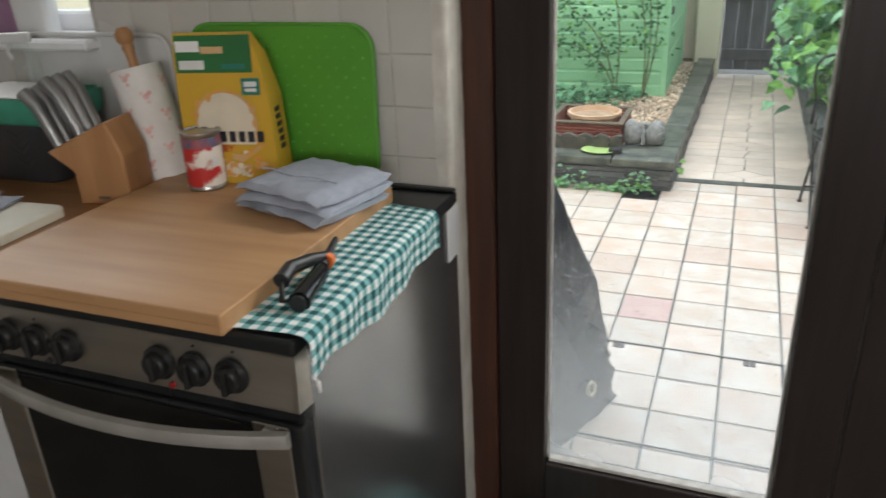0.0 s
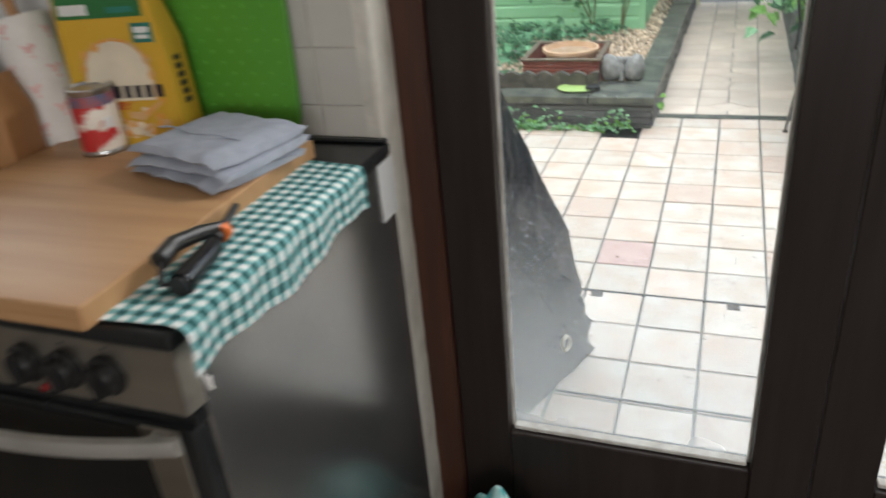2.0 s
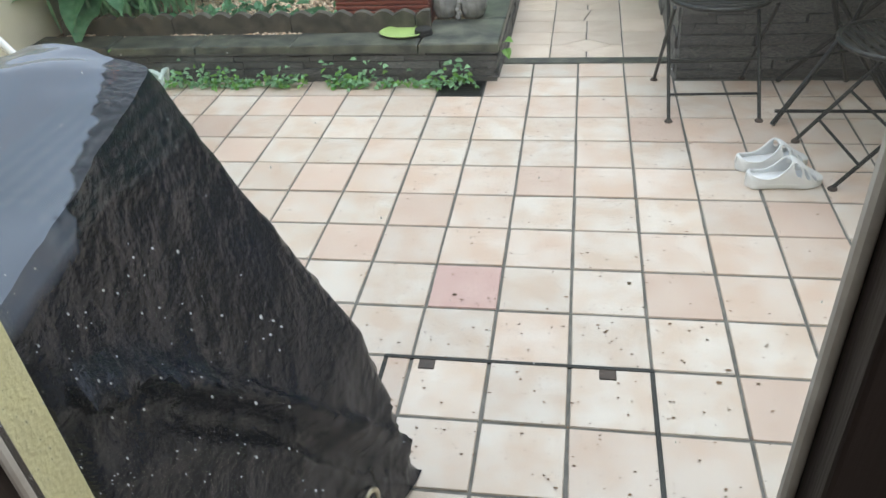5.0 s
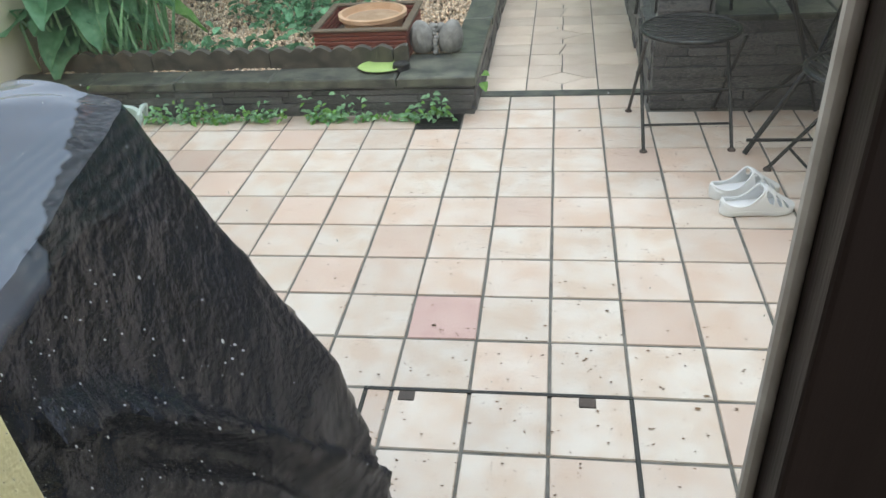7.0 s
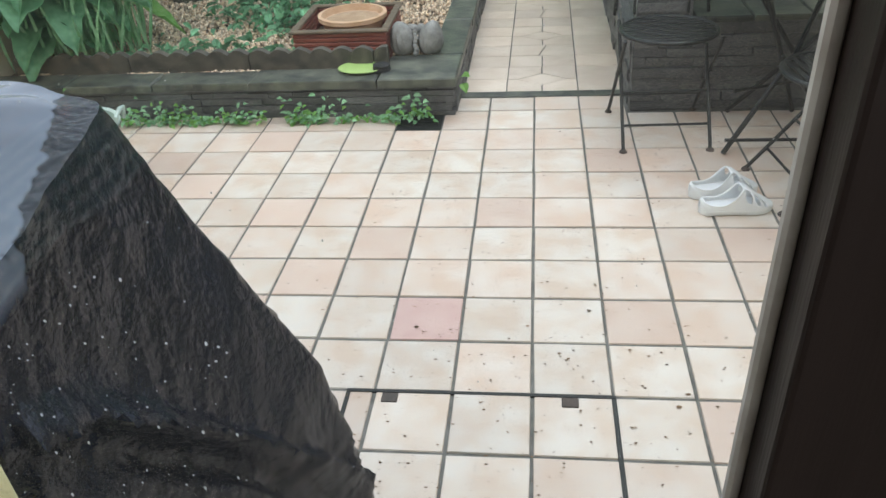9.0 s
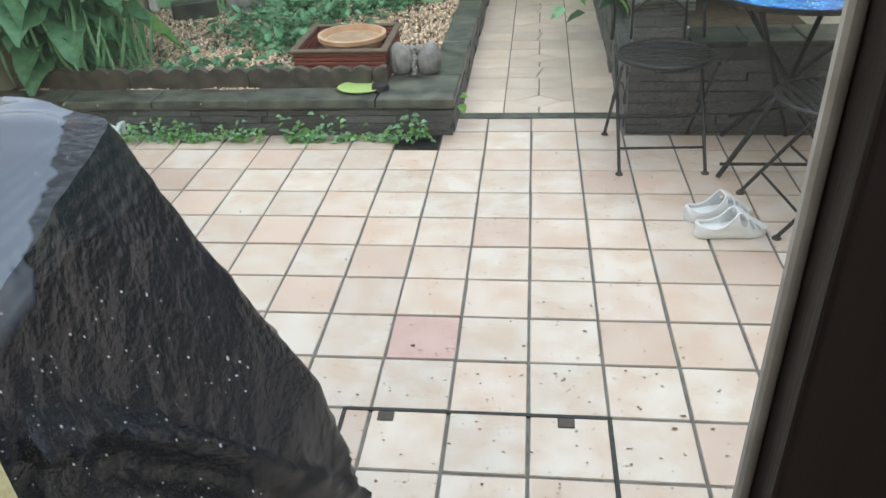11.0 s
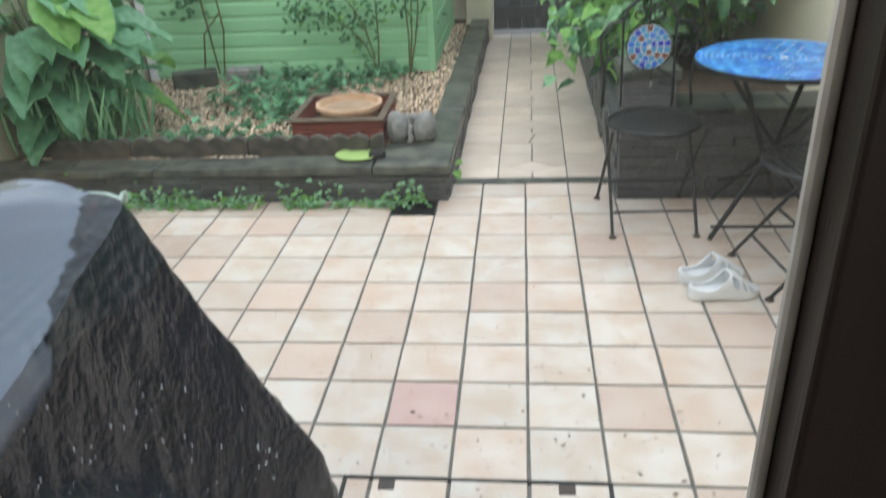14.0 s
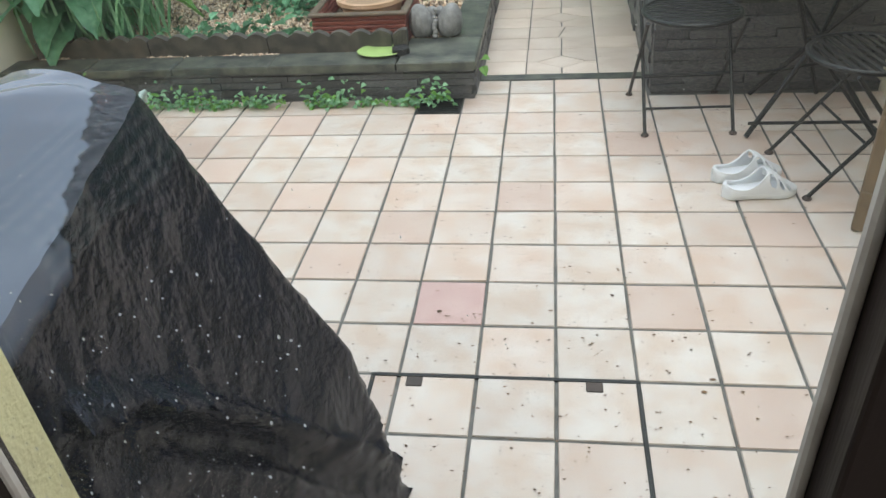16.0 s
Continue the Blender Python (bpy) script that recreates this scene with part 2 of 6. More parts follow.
LEAFS = [mat("leaf_" + k, c1, c2, 30, 0.45, bump=0.2, bscale=60, vary=0.3, island=True, trans=0.35, rough2=0.65) for k, c1, c2 in
         (("broad", (0.14, 0.35, 0.19), (0.24, 0.50, 0.29)), ("fresh", (0.17, 0.40, 0.09), (0.28, 0.52, 0.15)),
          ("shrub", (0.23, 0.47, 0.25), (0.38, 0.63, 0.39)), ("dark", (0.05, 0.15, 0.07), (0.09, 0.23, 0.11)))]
STEM = mat("plant_stem", (0.09, 0.14, 0.05), (0.14, 0.12, 0.06), 20, 0.6)
FROST = mat("drain_metal", (0.03, 0.033, 0.032), None, 40, 0.5, metal=0.5, bump=0.3)
DOOR_WOOD = mat("dark_brown_varnished_wood", (0.027, 0.019, 0.017), (0.019, 0.013, 0.011), 9, 0.38, bump=0.12, stretch=(5, 5, 0.35), rough2=0.5, spec=0.25)
FRAME_WOOD = mat("red_brown_frame_wood", (0.075, 0.026, 0.014), (0.045, 0.016, 0.01), 9, 0.35, bump=0.12, stretch=(5, 5, 0.35))
BEAD = mat("pale_glazing_bead", (0.60, 0.58, 0.54), (0.44, 0.41, 0.37), 30, 0.5, bump=0.1)
PLASTER = mat("chipped_white_plaster", (0.62, 0.59, 0.53), (0.48, 0.45, 0.40), 14, 0.8, bump=0.5, bscale=50, dist=0.006)
PLATE = mat("bronze_plate", (0.05, 0.042, 0.038), (0.035, 0.03, 0.028), 14, 0.4, metal=0.3)
WALL_PAINT = mat("white_wall_paint", (0.56, 0.55, 0.52), (0.50, 0.49, 0.46), 3, 0.8, bump=0.1)
WALL_TILE = mat("white_glazed_tile", (0.54, 0.52, 0.475), (0.49, 0.47, 0.43), 6, 0.16, bump=0.06, bscale=25, vary=0.03, rough2=0.3)
TILE_JOINT = mat("tile_joint", (0.50, 0.48, 0.43), (0.33, 0.31, 0.28), 30, 0.85)
FLOOR_MAT = mat("kitchen_floor_vinyl", (0.22, 0.19, 0.16), (0.16, 0.14, 0.12), 8, 0.45)
STEEL = mat("brushed_steel", (0.56, 0.52, 0.46), (0.48, 0.45, 0.40), 10, 0.3, metal=1.0, bump=0.06, bscale=70, stretch=(0.15, 4, 4), rough2=0.38)
SIDE_STEEL = mat("grey_side_panel", (0.29, 0.285, 0.28), (0.24, 0.24, 0.24), 6, 0.2, metal=0.85, bump=0.02, rough2=0.27)
BLACK_ENAMEL = mat("black_enamel", (0.010, 0.011, 0.012), (0.016, 0.017, 0.018), 14, 0.25, bump=0.05)
BLACK_GLASS = mat("black_oven_glass", (0.006, 0.006, 0.006), None, 5, 0.06, bump=0)
KNOB = mat("black_knob", (0.010, 0.010, 0.011), None, 14, 0.28, bump=0.05)
HANDLE = mat("satin_handle", (0.62, 0.60, 0.56), None, 14, 0.34, metal=0.7, bump=0.03)
RED_LAMP = mat("red_indicator", (0.28, 0.02, 0.02), None, 14, 0.2)
BAMBOO = mat("bamboo_board", (0.50, 0.29, 0.14), (0.42, 0.23, 0.105), 5, 0.42, bump=0.1, stretch=(0.5, 5, 5), bscale=60, rough2=0.55)
WORKTOP = mat("wood_worktop", (0.36, 0.18, 0.07), (0.27, 0.13, 0.05), 5, 0.28, bump=0.05, stretch=(0.6, 5, 5), rough2=0.36)
BLOCK_WOOD = mat("knife_block_wood", (0.44, 0.23, 0.10), (0.37, 0.18, 0.075), 6, 0.4, bump=0.08, stretch=(5, 5, 0.6))
PAPER = mat("kitchen_paper", (0.80, 0.78, 0.75), (0.74, 0.72, 0.69), 30, 0.9, bump=0.6, bscale=120)
PAPER_PRINT = mat("pink_print", (0.72, 0.42, 0.40), (0.78, 0.60, 0.57), 60, 0.9)
KNIFE = mat("knife_steel", (0.33, 0.33, 0.33), None, 14, 0.32, metal=0.8, bump=0.03)
GREEN_PLASTIC = mat("green_plastic", (0.11, 0.36, 0.04), (0.095, 0.33, 0.035), 5, 0.38, bump=0.05)
WHITE_PLASTIC = mat("white_plastic", (0.62, 0.62, 0.61), (0.56, 0.56, 0.55), 6, 0.4, bump=0.03)
CARTON_YELLOW = mat("yellow_carton", (0.68, 0.42, 0.04), (0.66, 0.39, 0.035), 8, 0.4, bump=0.03)
PRINT_GREEN = mat("green_print", (0.03, 0.17, 0.05), None, 8, 0.4)
PRINT_TEAL = mat("teal_print", (0.03, 0.22, 0.17), None, 8, 0.4)
PRINT_CREAM = mat("cream_print", (0.82, 0.72, 0.55), None, 8, 0.4)
PRINT_ORANGE = mat("orange_print", (0.75, 0.33, 0.05), (0.62, 0.42, 0.22), 40, 0.4)
PRINT_BLACK = mat("black_print", (0.02, 0.02, 0.03), None, 8, 0.4)
PRINT_RED = mat("red_print", (0.55, 0.05, 0.03), None, 8, 0.4)
PRINT_WHITE = mat("white_print", (0.82, 0.82, 0.80), None, 8, 0.4)
TIN = mat("tin_metal", (0.55, 0.55, 0.55), None, 14, 0.3, metal=1.0)
DENIM = mat("grey_blue_cotton", (0.42, 0.45, 0.52), (0.36, 0.39, 0.46), 40, 0.95, bump=0.8, bscale=350, dist=0.002)
BIN_GREY = mat("charcoal_plastic", (0.030, 0.032, 0.035), None, 9, 0.42, bump=0.1)
LINER = mat("green_liner", (0.05, 0.30, 0.20), (0.035, 0.24, 0.16), 20, 0.4, bump=0.4, bscale=50)
CHOP_WHITE = mat("off_white_board", (0.66, 0.63, 0.52), None, 6, 0.45, bump=0.05)
RED_PLASTIC = mat("red_plastic", (0.50, 0.02, 0.02), None, 8, 0.35)
CLEAR = glass("clear_plastic")
WHITE_ENAMEL = mat("white_enamel", (0.68, 0.68, 0.68), None, 6, 0.25, bump=0.02)
ORANGE = mat("orange_plastic", (0.75, 0.16, 0.02), None, 8, 0.4)
BLACK_PLASTIC = mat("black_plastic", (0.012, 0.012, 0.013), (0.02, 0.02, 0.021), 20, 0.4)
BLACK_CLEAR = mat("smoked_black", (0.01, 0.01, 0.012), None, 8, 0.12)
DOOR_GLASS = glass("misted_glass", 0.27)
WINDOW_GLASS = glass("window_glass")


def gingham():
    m = mat("gingham_cloth", (0.7, 0.74, 0.72), None, 40, 0.9, bump=0.5, bscale=300, dist=0.002)
    n, l = m.node_tree.nodes, m.node_tree.links
    uv = n.new("ShaderNodeUVMap"); uv.uv_map = "weave"
    sep = n.new("ShaderNodeSeparateXYZ"); l.new(uv.outputs[0], sep.inputs[0])
    halves = []
    for axis in (0, 1):
        fr = n.new("ShaderNodeMath"); fr.operation = "FRACT"; l.new(sep.outputs[axis], fr.inputs[0])
        gt = n.new("ShaderNodeMath"); gt.operation = "GREATER_THAN"; gt.inputs[1].default_value = 0.5
        l.new(fr.outputs[0], gt.inputs[0]); halves.append(gt)
    ad = n.new("ShaderNodeMath"); l.new(halves[0].outputs[0], ad.inputs[0]); l.new(halves[1].outputs[0], ad.inputs[1])
    hv = n.new("ShaderNodeMath"); hv.operation = "MULTIPLY"; hv.inputs[1].default_value = 0.5
    l.new(ad.outputs[0], hv.inputs[0])
    cr = n.new("ShaderNodeValToRGB")
    cr.color_ramp.interpolation = "CONSTANT"
    cr.color_ramp.elements[0].color = (0.72, 0.76, 0.74, 1)
    cr.color_ramp.elements[1].color, cr.color_ramp.elements[1].position = (0.012, 0.085, 0.085, 1), 0.8
    mid = cr.color_ramp.elements.new(0.3); mid.color = (0.17, 0.38, 0.38, 1)
    l.new(hv.outputs[0], cr.inputs[0]); l.new(cr.outputs[0], n["Principled BSDF"].inputs["Base Color"])
    return m


GINGHAM = gingham()


# ---- building blocks ----
def thing(name, at=(0, 0, 0), turn=0, label="", category="", group=""):
    ob = new(name)
    ob.matrix_basis = pose(*at, 0, 0, turn)
    ob.empty_display_size = 0.05
    return tagged(ob, label, category, group)


def mesh_of(name, bm, material, smooth=False):
    me = bpy.data.meshes.new(name)
    bm.to_mesh(me)
    bm.free()
    me.materials.append(material)
    if smooth:
        me.polygons.foreach_set("use_smooth", [True] * len(me.polygons))
        if hasattr(me, "set_sharp_from_angle"):
            me.set_sharp_from_angle(angle=radians(50))
    return me


def part(name, bm, material, parent, label="", smooth=False):
    ob = new(name, mesh_of(name, bm, material, smooth))
    ob.parent = parent
    return tagged(ob, label)


def setting(name, bm, material, label="", category="structure", smooth=False, kind="structure"):
    return tagged(new(name, mesh_of(name, bm, material, smooth)), label, category, "", kind)


def single(name, bm, material, label, category, group="", smooth=False):
    return tagged(new(name, mesh_of(name, bm, material, smooth)), label, category, group)


def box(lo, hi, bevel=0.0, bm=None, m=None, segs=1):
    bm = bm or bmesh.new()
    g = bmesh.ops.create_cube(bm, size=1)
    vs = g["verts"]
    for v in vs:
        v.co = Vector(lo[i] + (v.co[i] + 0.5) * (hi[i] - lo[i]) for i in range(3))
        if m:
            v.co = m @ v.co
    if bevel:
        es = list({e for v in vs for e in v.link_edges})
        bmesh.ops.bevel(bm, geom=es, offset=bevel, segments=segs, affect="EDGES", profile=0.5)
    return bm


def tube(pts, r, bm=None, segs=8, closed=False, r2=None):
    """A round bar along points."""
    bm = bm or bmesh.new()
    pts = [Vector(p) for p in pts]
    rings = []
    up = Vector((0.123, 0.31, 0.94)).normalized()
    for i, p in enumerate(pts):
        a = pts[i - 1] if (i or closed) else p
        c = pts[(i + 1) % len(pts)] if (i < len(pts) - 1 or closed) else p
        d = (c - a).normalized()
        s = d.cross(up)
        s = s.normalized() if s.length > 1e-3 else Vector((1, 0, 0))
        t = s.cross(d).normalized()
        rad = r if r2 is None else r + (r2 - r) * i / (len(pts) - 1)
        rings.append([bm.verts.new(p + rad * (math.cos(k * 2 * math.pi / segs) * s + math.sin(k * 2 * math.pi / segs) * t)) for k in range(segs)])
    n = len(rings)
    for i in range(n if closed else n - 1):
        A, B = rings[i], rings[(i + 1) % n]
        for k in range(segs):
            bm.faces.new((A[k], A[(k + 1) % segs], B[(k + 1) % segs], B[k]))
    if not closed:
        bm.faces.new(list(reversed(rings[0]))); bm.faces.new(rings[-1])
    return bm


def lathe(profile, segs=32, bm=None, centre=(0, 0, 0), sx=1.0, sy=1.0):
    """A turned shape: profile of (radius, height)."""
    bm = bm or bmesh.new()
    rings = []
    for r, z in profile:
        rings.append([bm.verts.new((centre[0] + sx * max(r, 1e-4) * math.cos(2 * math.pi * k / segs), centre[1] + sy * max(r, 1e-4) * math.sin(2 * math.pi * k / segs), centre[2] + z)) for k in range(segs)])
    for A, B in zip(rings, rings[1:]):
        for k in range(segs):
            bm.faces.new((A[k], A[(k + 1) % segs], B[(k + 1) % segs], B[k]))
    bm.faces.new(list(reversed(rings[0]))); bm.faces.new(rings[-1])
    return bm


def prism(poly, z0, z1, bevel=0.0, bm=None):
    """An upright prism over a polygon, its top edge eased."""
    bm = bm or bmesh.new()
    c = Vector((sum(p[0] for p in poly) / len(poly), sum(p[1] for p in poly) / len(poly)))
    low = [bm.verts.new((p[0], p[1], z0)) for p in poly]
    mid = [bm.verts.new((p[0], p[1], z1 - bevel)) for p in poly]
    loops = [low, mid]
    if bevel:
        loops.append([bm.verts.new((p[0] + (c.x - p[0]) * bevel * 6, p[1] + (c.y - p[1]) * bevel * 6, z1)) for p in poly])
    for A, B in zip(loops, loops[1:]):
        for k in range(len(poly)):
            bm.faces.new((A[k], A[(k + 1) % len(poly)], B[(k + 1) % len(poly)], B[k]))
    bm.faces.new(loops[-1]); bm.faces.new(list(reversed(low)))
    return bm


def sheet(f, nu, nv, bm=None, uv=None, thick=0.0):
    """A surface from f(u, v), u and v in 0..1."""
    bm = bm or bmesh.new()
    V = [[bm.verts.new(f(i / nu, j / nv)) for j in range(nv + 1)] for i in range(nu + 1)]
    lay = bm.loops.layers.uv.new("weave") if uv else None
    for i in range(nu):
        for j in range(nv):
            fc = bm.faces.new((V[i][j], V[i + 1][j], V[i + 1][j + 1], V[i][j + 1]))
            if uv:
                for lp, (a, c) in zip(fc.loops, ((i, j), (i + 1, j), (i + 1, j + 1), (i, j + 1))):
                    lp[lay].uv = (a / nu * uv[0], c / nv * uv[1])
    if thick:
        bmesh.ops.recalc_face_normals(bm, faces=bm.faces)
        bmesh.ops.solidify(bm, geom=bm.faces[:], thickness=thick)
    return bm

# ---- ground and garden walls ----
P, GX, GY = 0.2118, -0.2618, 3.12          # tile pitch and a joint crossing
patio = setting("ground", box((-60, 1.4, -0.30), (60, 90, -0.004)), GROUT, "dark grout bed under cream patio tiles", "ground")
house_ground = setting("foundation", box((-3.4, -3.0, -0.3), (2.6, 1.39, 0.0)), GROUT, "concrete base under the kitchen", "foundation")
kitchen_floor = setting("floor", box((-3.2, -2.8, 0.0), (2.4, 1.39, 0.12)), FLOOR_MAT, "dull brown vinyl kitchen floor", "floor")

BEDX, BEDY = -0.42, 4.55               # outer corner of the planted bed
left_wall = setting("wall_garden_left", box((-3.06, 1.64, -0.1), (-2.80, 9.0, 1.8)), CREAM, "cream rendered garden wall, damp stained", "wall")
right_wall = setting("wall_garden_right", box((1.37, 1.64, -0.1), (1.62, 9.0, 1.8)), CREAM, "cream rendered garden wall behind the shrub", "wall")
back_wall = setting("wall_garden_back", box((-2.80, 8.42, -0.1), (-0.34, 8.7, 1.8)), CREAM, "cream rendered back garden wall beside the gate", "wall")
pier_bm = box((-0.57, 8.22, -0.1), (-0.33, 8.42, 1.95), 0.012)
gate_pier = setting("wall_gate_pier", pier_bm, CREAM, "cream rendered gate pier", "wall")
back_fence = thing("fence", (0, 0, 0), 0, "brown timber fence boards behind the shrub", "fence")
fb = mesh_of("board", box((-0.06, 0, -0.05), (0.06, 0.022, 2.1), 0.003), FENCE_WOOD)
for k in range(6):
    ob = new("board", fb); ob.parent = back_fence; ob.location = (0.60 + k * 0.124, 8.52 + 0.006 * (k % 2), 0)

gate = thing("gate", (0, 0, 0), 0, "dark weathered ledged timber garden gate", "gate")
gb = mesh_of("board", box((-0.064, 0, 0.04), (0.064, 0.025, 2.0), 0.004), GATE_WOOD)
for k in range(7):
    ob = new("board", gb); ob.parent = gate; ob.location = (-0.26 + k * 0.131, 8.45, 0)
for z in (0.14, 0.74, 1.6):
    part("ledge", box((-0.31, 8.425, z), (0.58, 8.449, z + 0.11), 0.005), GATE_WOOD, gate)
br = bmesh.new()
box((-0.05, -0.012, 0), (0.05, 0.012, 1.05), 0.004, br, Matrix.Translation((0.44, 8.436, 0.84)) @ Matrix.Rotation(radians(-38), 4, "Y"))
part("brace", br, GATE_WOOD, gate)
part("latch", box((-0.30, 8.40, 0.73), (-0.06, 8.43, 0.79), 0.006), RUST, gate, "dark iron latch")
post = setting("gate_post", box((0.60, 8.40, -0.05), (0.70, 8.50, 2.1), 0.008), GATE_WOOD, "dark timber gate post", "post")

# planted bed: front and path-side slate walls
bed_front = thing("bed_wall_front", (0, 0, 0), 0, "low dry-stacked wet dark slate wall with ivy at its foot", "garden wall")
bed_side = thing("bed_wall_side", (0, 0, 0), 0, "low slate wall beside the garden path", "garden wall")
part("core", box((-2.80, BEDY + 0.03, -0.05), (BEDX - 0.03, BEDY + 0.17, 0.145)), SLATE, bed_front)
part("core", box((BEDX - 0.135, BEDY + 0.17, -0.05), (BEDX - 0.03, 8.21, 0.145)), SLATE, bed_side)
slate_meshes = []
for k in range(7):
    s = box((-0.5, -0.5, -0.5), (0.5, 0.5, 0.5))
    bmesh.ops.subdivide_edges(s, edges=s.edges[:], cuts=1)
    for v in s.verts:
        v.co += 0.06 * noise.noise_vector(v.co * 2.3 + Vector((k * 7, 0, 0)))
    slate_meshes.append(mesh_of("stone", s, SLATE))


def stack(parent, a, b, z0, z1, course, depth, rnd, longest=0.26):
    """Rows of split stones along a line from a to b."""
    a, b = Vector(a), Vector(b)
    run, d = (b - a).length, (b - a).normalized()
    ang = math.atan2(d.y, d.x)
    z, row = z0, 0
    while z < z1 - 0.005:
        h = min(course * rnd.uniform(0.75, 1.3), z1 - z)
        x = -rnd.uniform(0, 0.1)
        while x < run:
            w = rnd.uniform(0.10, longest)
            x0, x1 = max(x, 0), min(x + w, run)
            if x1 - x0 > 0.02:
                ob = new("stone", rnd.choice(slate_meshes)); ob.parent = parent
                c = a + d * (x0 + x1) / 2
                ob.matrix_basis = Matrix.Translation((c.x, c.y, z + h / 2)) @ Matrix.Rotation(ang + rnd.uniform(-0.02, 0.02), 4, "Z") @ Matrix.Diagonal((x1 - x0 - 0.002, depth * rnd.uniform(0.8, 1.25), h - 0.003, 1))
            x += w
        z += h
        row += 1


rs = random.Random(4)
stack(bed_front, (-2.7, BEDY + 0.03, 0), (BEDX, BEDY + 0.03, 0), 0, 0.15, 0.030, 0.05, rs)
stack(bed_side, (BEDX - 0.025, BEDY + 0.05, 0), (BEDX + 0.03, 8.2, 0), 0, 0.15, 0.038, 0.05, rs, 0.34)


def slab(parent, poly, z0, z1, name="cap_stone"):
    bm = prism(poly, z0, z1, 0.006)
    part(name, bm, SLATE_CAP, parent)


x = -2.80
while x < BEDX - 0.36:
    w = min(rs.uniform(0.42, 0.62), BEDX - 0.36 - x)
    slab(bed_front, [(x + 0.004, BEDY - 0.015 + rs.uniform(-.006, .006)), (x + w, BEDY - 0.015 + rs.uniform(-.006, .006)), (x + w, BEDY + 0.155), (x + 0.004, BEDY + 0.155)], 0.15, 0.186 + rs.uniform(-.003, .003))
    x += w
slab(bed_front, [(BEDX - 0.356, BEDY - 0.02), (BEDX + 0.012, BEDY - 0.016), (BEDX + 0.016, BEDY + 0.32), (BEDX - 0.34, BEDY + 0.32)], 0.15, 0.192)
y = BEDY + 0.324
while y < 8.15:
    w = min(rs.uniform(0.4, 0.6), 8.2 - y)
    f = (y - BEDY) / 3.65 * 0.05
    slab(bed_side, [(BEDX + 0.012 + f, y), (BEDX + 0.016 + f, y + w - 0.005), (BEDX - 0.140 + f, y + w - 0.005), (BEDX - 0.145 + f, y)], 0.15, 0.188 + rs.uniform(-.004, .004))
    y += w
bed_soil = setting("soil", sheet(lambda u, v: (-2.80 + u * (2.80 + BEDX - 0.11), BEDY + 0.14 + v * 3.7, 0.150 + 0.018 * noise.noise(Vector((u * 6, v * 9, 0)))), 40, 60), SOIL, "dark damp soil under the gravel", "soil", True)

# right-hand bed: slate front, pier at the corner, side to the path
bed_right = thing("bed_wall_right", (0, 0, 0), 0, "dark dry-stacked slate wall behind the garden table", "garden wall")
part("core", box((0.43, 4.64, -0.05), (1.37, 4.80, 0.395)), SLATE, bed_right)
part("core", box((0.43, 4.80, -0.05), (0.56, 6.6, 0.30)), SLATE, bed_right)
stack(bed_right, (0.385, 4.62, 0), (1.37, 4.62, 0), 0, 0.40, 0.052, 0.07, rs)
stack(bed_right, (0.41, 4.66, 0), (0.43, 6.6, 0), 0, 0.30, 0.052, 0.06, rs)
stack(bed_right, (0.385, 4.615, 0), (0.62, 4.615, 0), 0.40, 0.56, 0.045, 0.08, rs)
part("core", box((0.40, 4.64, 0.39), (0.61, 4.84, 0.56)), SLATE, bed_right)
for k in range(3):
    slab(bed_right, [(0.37 + .006 * k, 4.575 - .004 * k), (0.50 + .002 * k, 4.575), (0.50, 4.86), (0.37, 4.86)], 0.56 + k * 0.016, 0.574 + k * 0.016)
    slab(bed_right, [(0.503, 4.575), (0.635, 4.575 + .003 * k), (0.635, 4.86), (0.503, 4.86)], 0.56 + k * 0.016, 0.574 + k * 0.016)
for k in range(3):
    slab(bed_right, [(0.64 + k * 0.243, 4.575), (0.875 + k * 0.243, 4.575), (0.875 + k * 0.243, 4.84), (0.64 + k * 0.243, 4.84)], 0.40, 0.425)
soil_right = setting("soil_right", box((0.55, 4.78, 0.0), (1.37, 8.4, 0.28)), SOIL, "dark soil of the shrub bed", "soil")
strip = setting("threshold_strip", box((-0.41, 4.768, -0.02), (0.40, 4.835, 0.004), 0.003), SLATE_CAP, "dark slate strip where the patio meets the path", "strip")

# ---- shed ----
SX0, SX1, SY = -2.70, -0.66, 6.45
shed = thing("shed", (0, 0, 0), 0, "green-painted shiplap garden shed with white window", "shed")
part("carcass", box((SX0 + 0.02, SY + 0.03, 0.12), (SX1 - 0.03, 8.15, 2.15)), GREEN_BOARD, shed)
PITCH = 0.104
for k in range(19):
    z = 0.17 + k * PITCH
    for x0, x1 in (((SX0, SX1 - 0.045),) if not 1.20 < z + 0.06 < 1.985 else ((SX0, -2.13), (-1.315, SX1 - 0.045))):
        bm = bmesh.new()
        prof = ((0.026, 0), (-0.014, 0), (-0.014, PITCH * 0.72), (-0.002, PITCH * 0.90), (0.0, PITCH - 0.002), (0.026, PITCH - 0.002))
        ends = [[bm.verts.new((xx, SY + a, z + b)) for a, b in prof] for xx in (x0, x1)]
        for i in range(6):
            bm.faces.new((ends[0][i], ends[0][(i + 1) % 6], ends[1][(i + 1) % 6], ends[1][i]))
        bm.faces.new(list(reversed(ends[0]))); bm.faces.new(ends[1])
        part("board", bm, GREEN_BOARD, shed)
part("corner_board", box((SX1 - 0.05, SY - 0.02, 0.15), (SX1, SY + 0.03, 2.15), 0.004), GREEN_BOARD, shed)
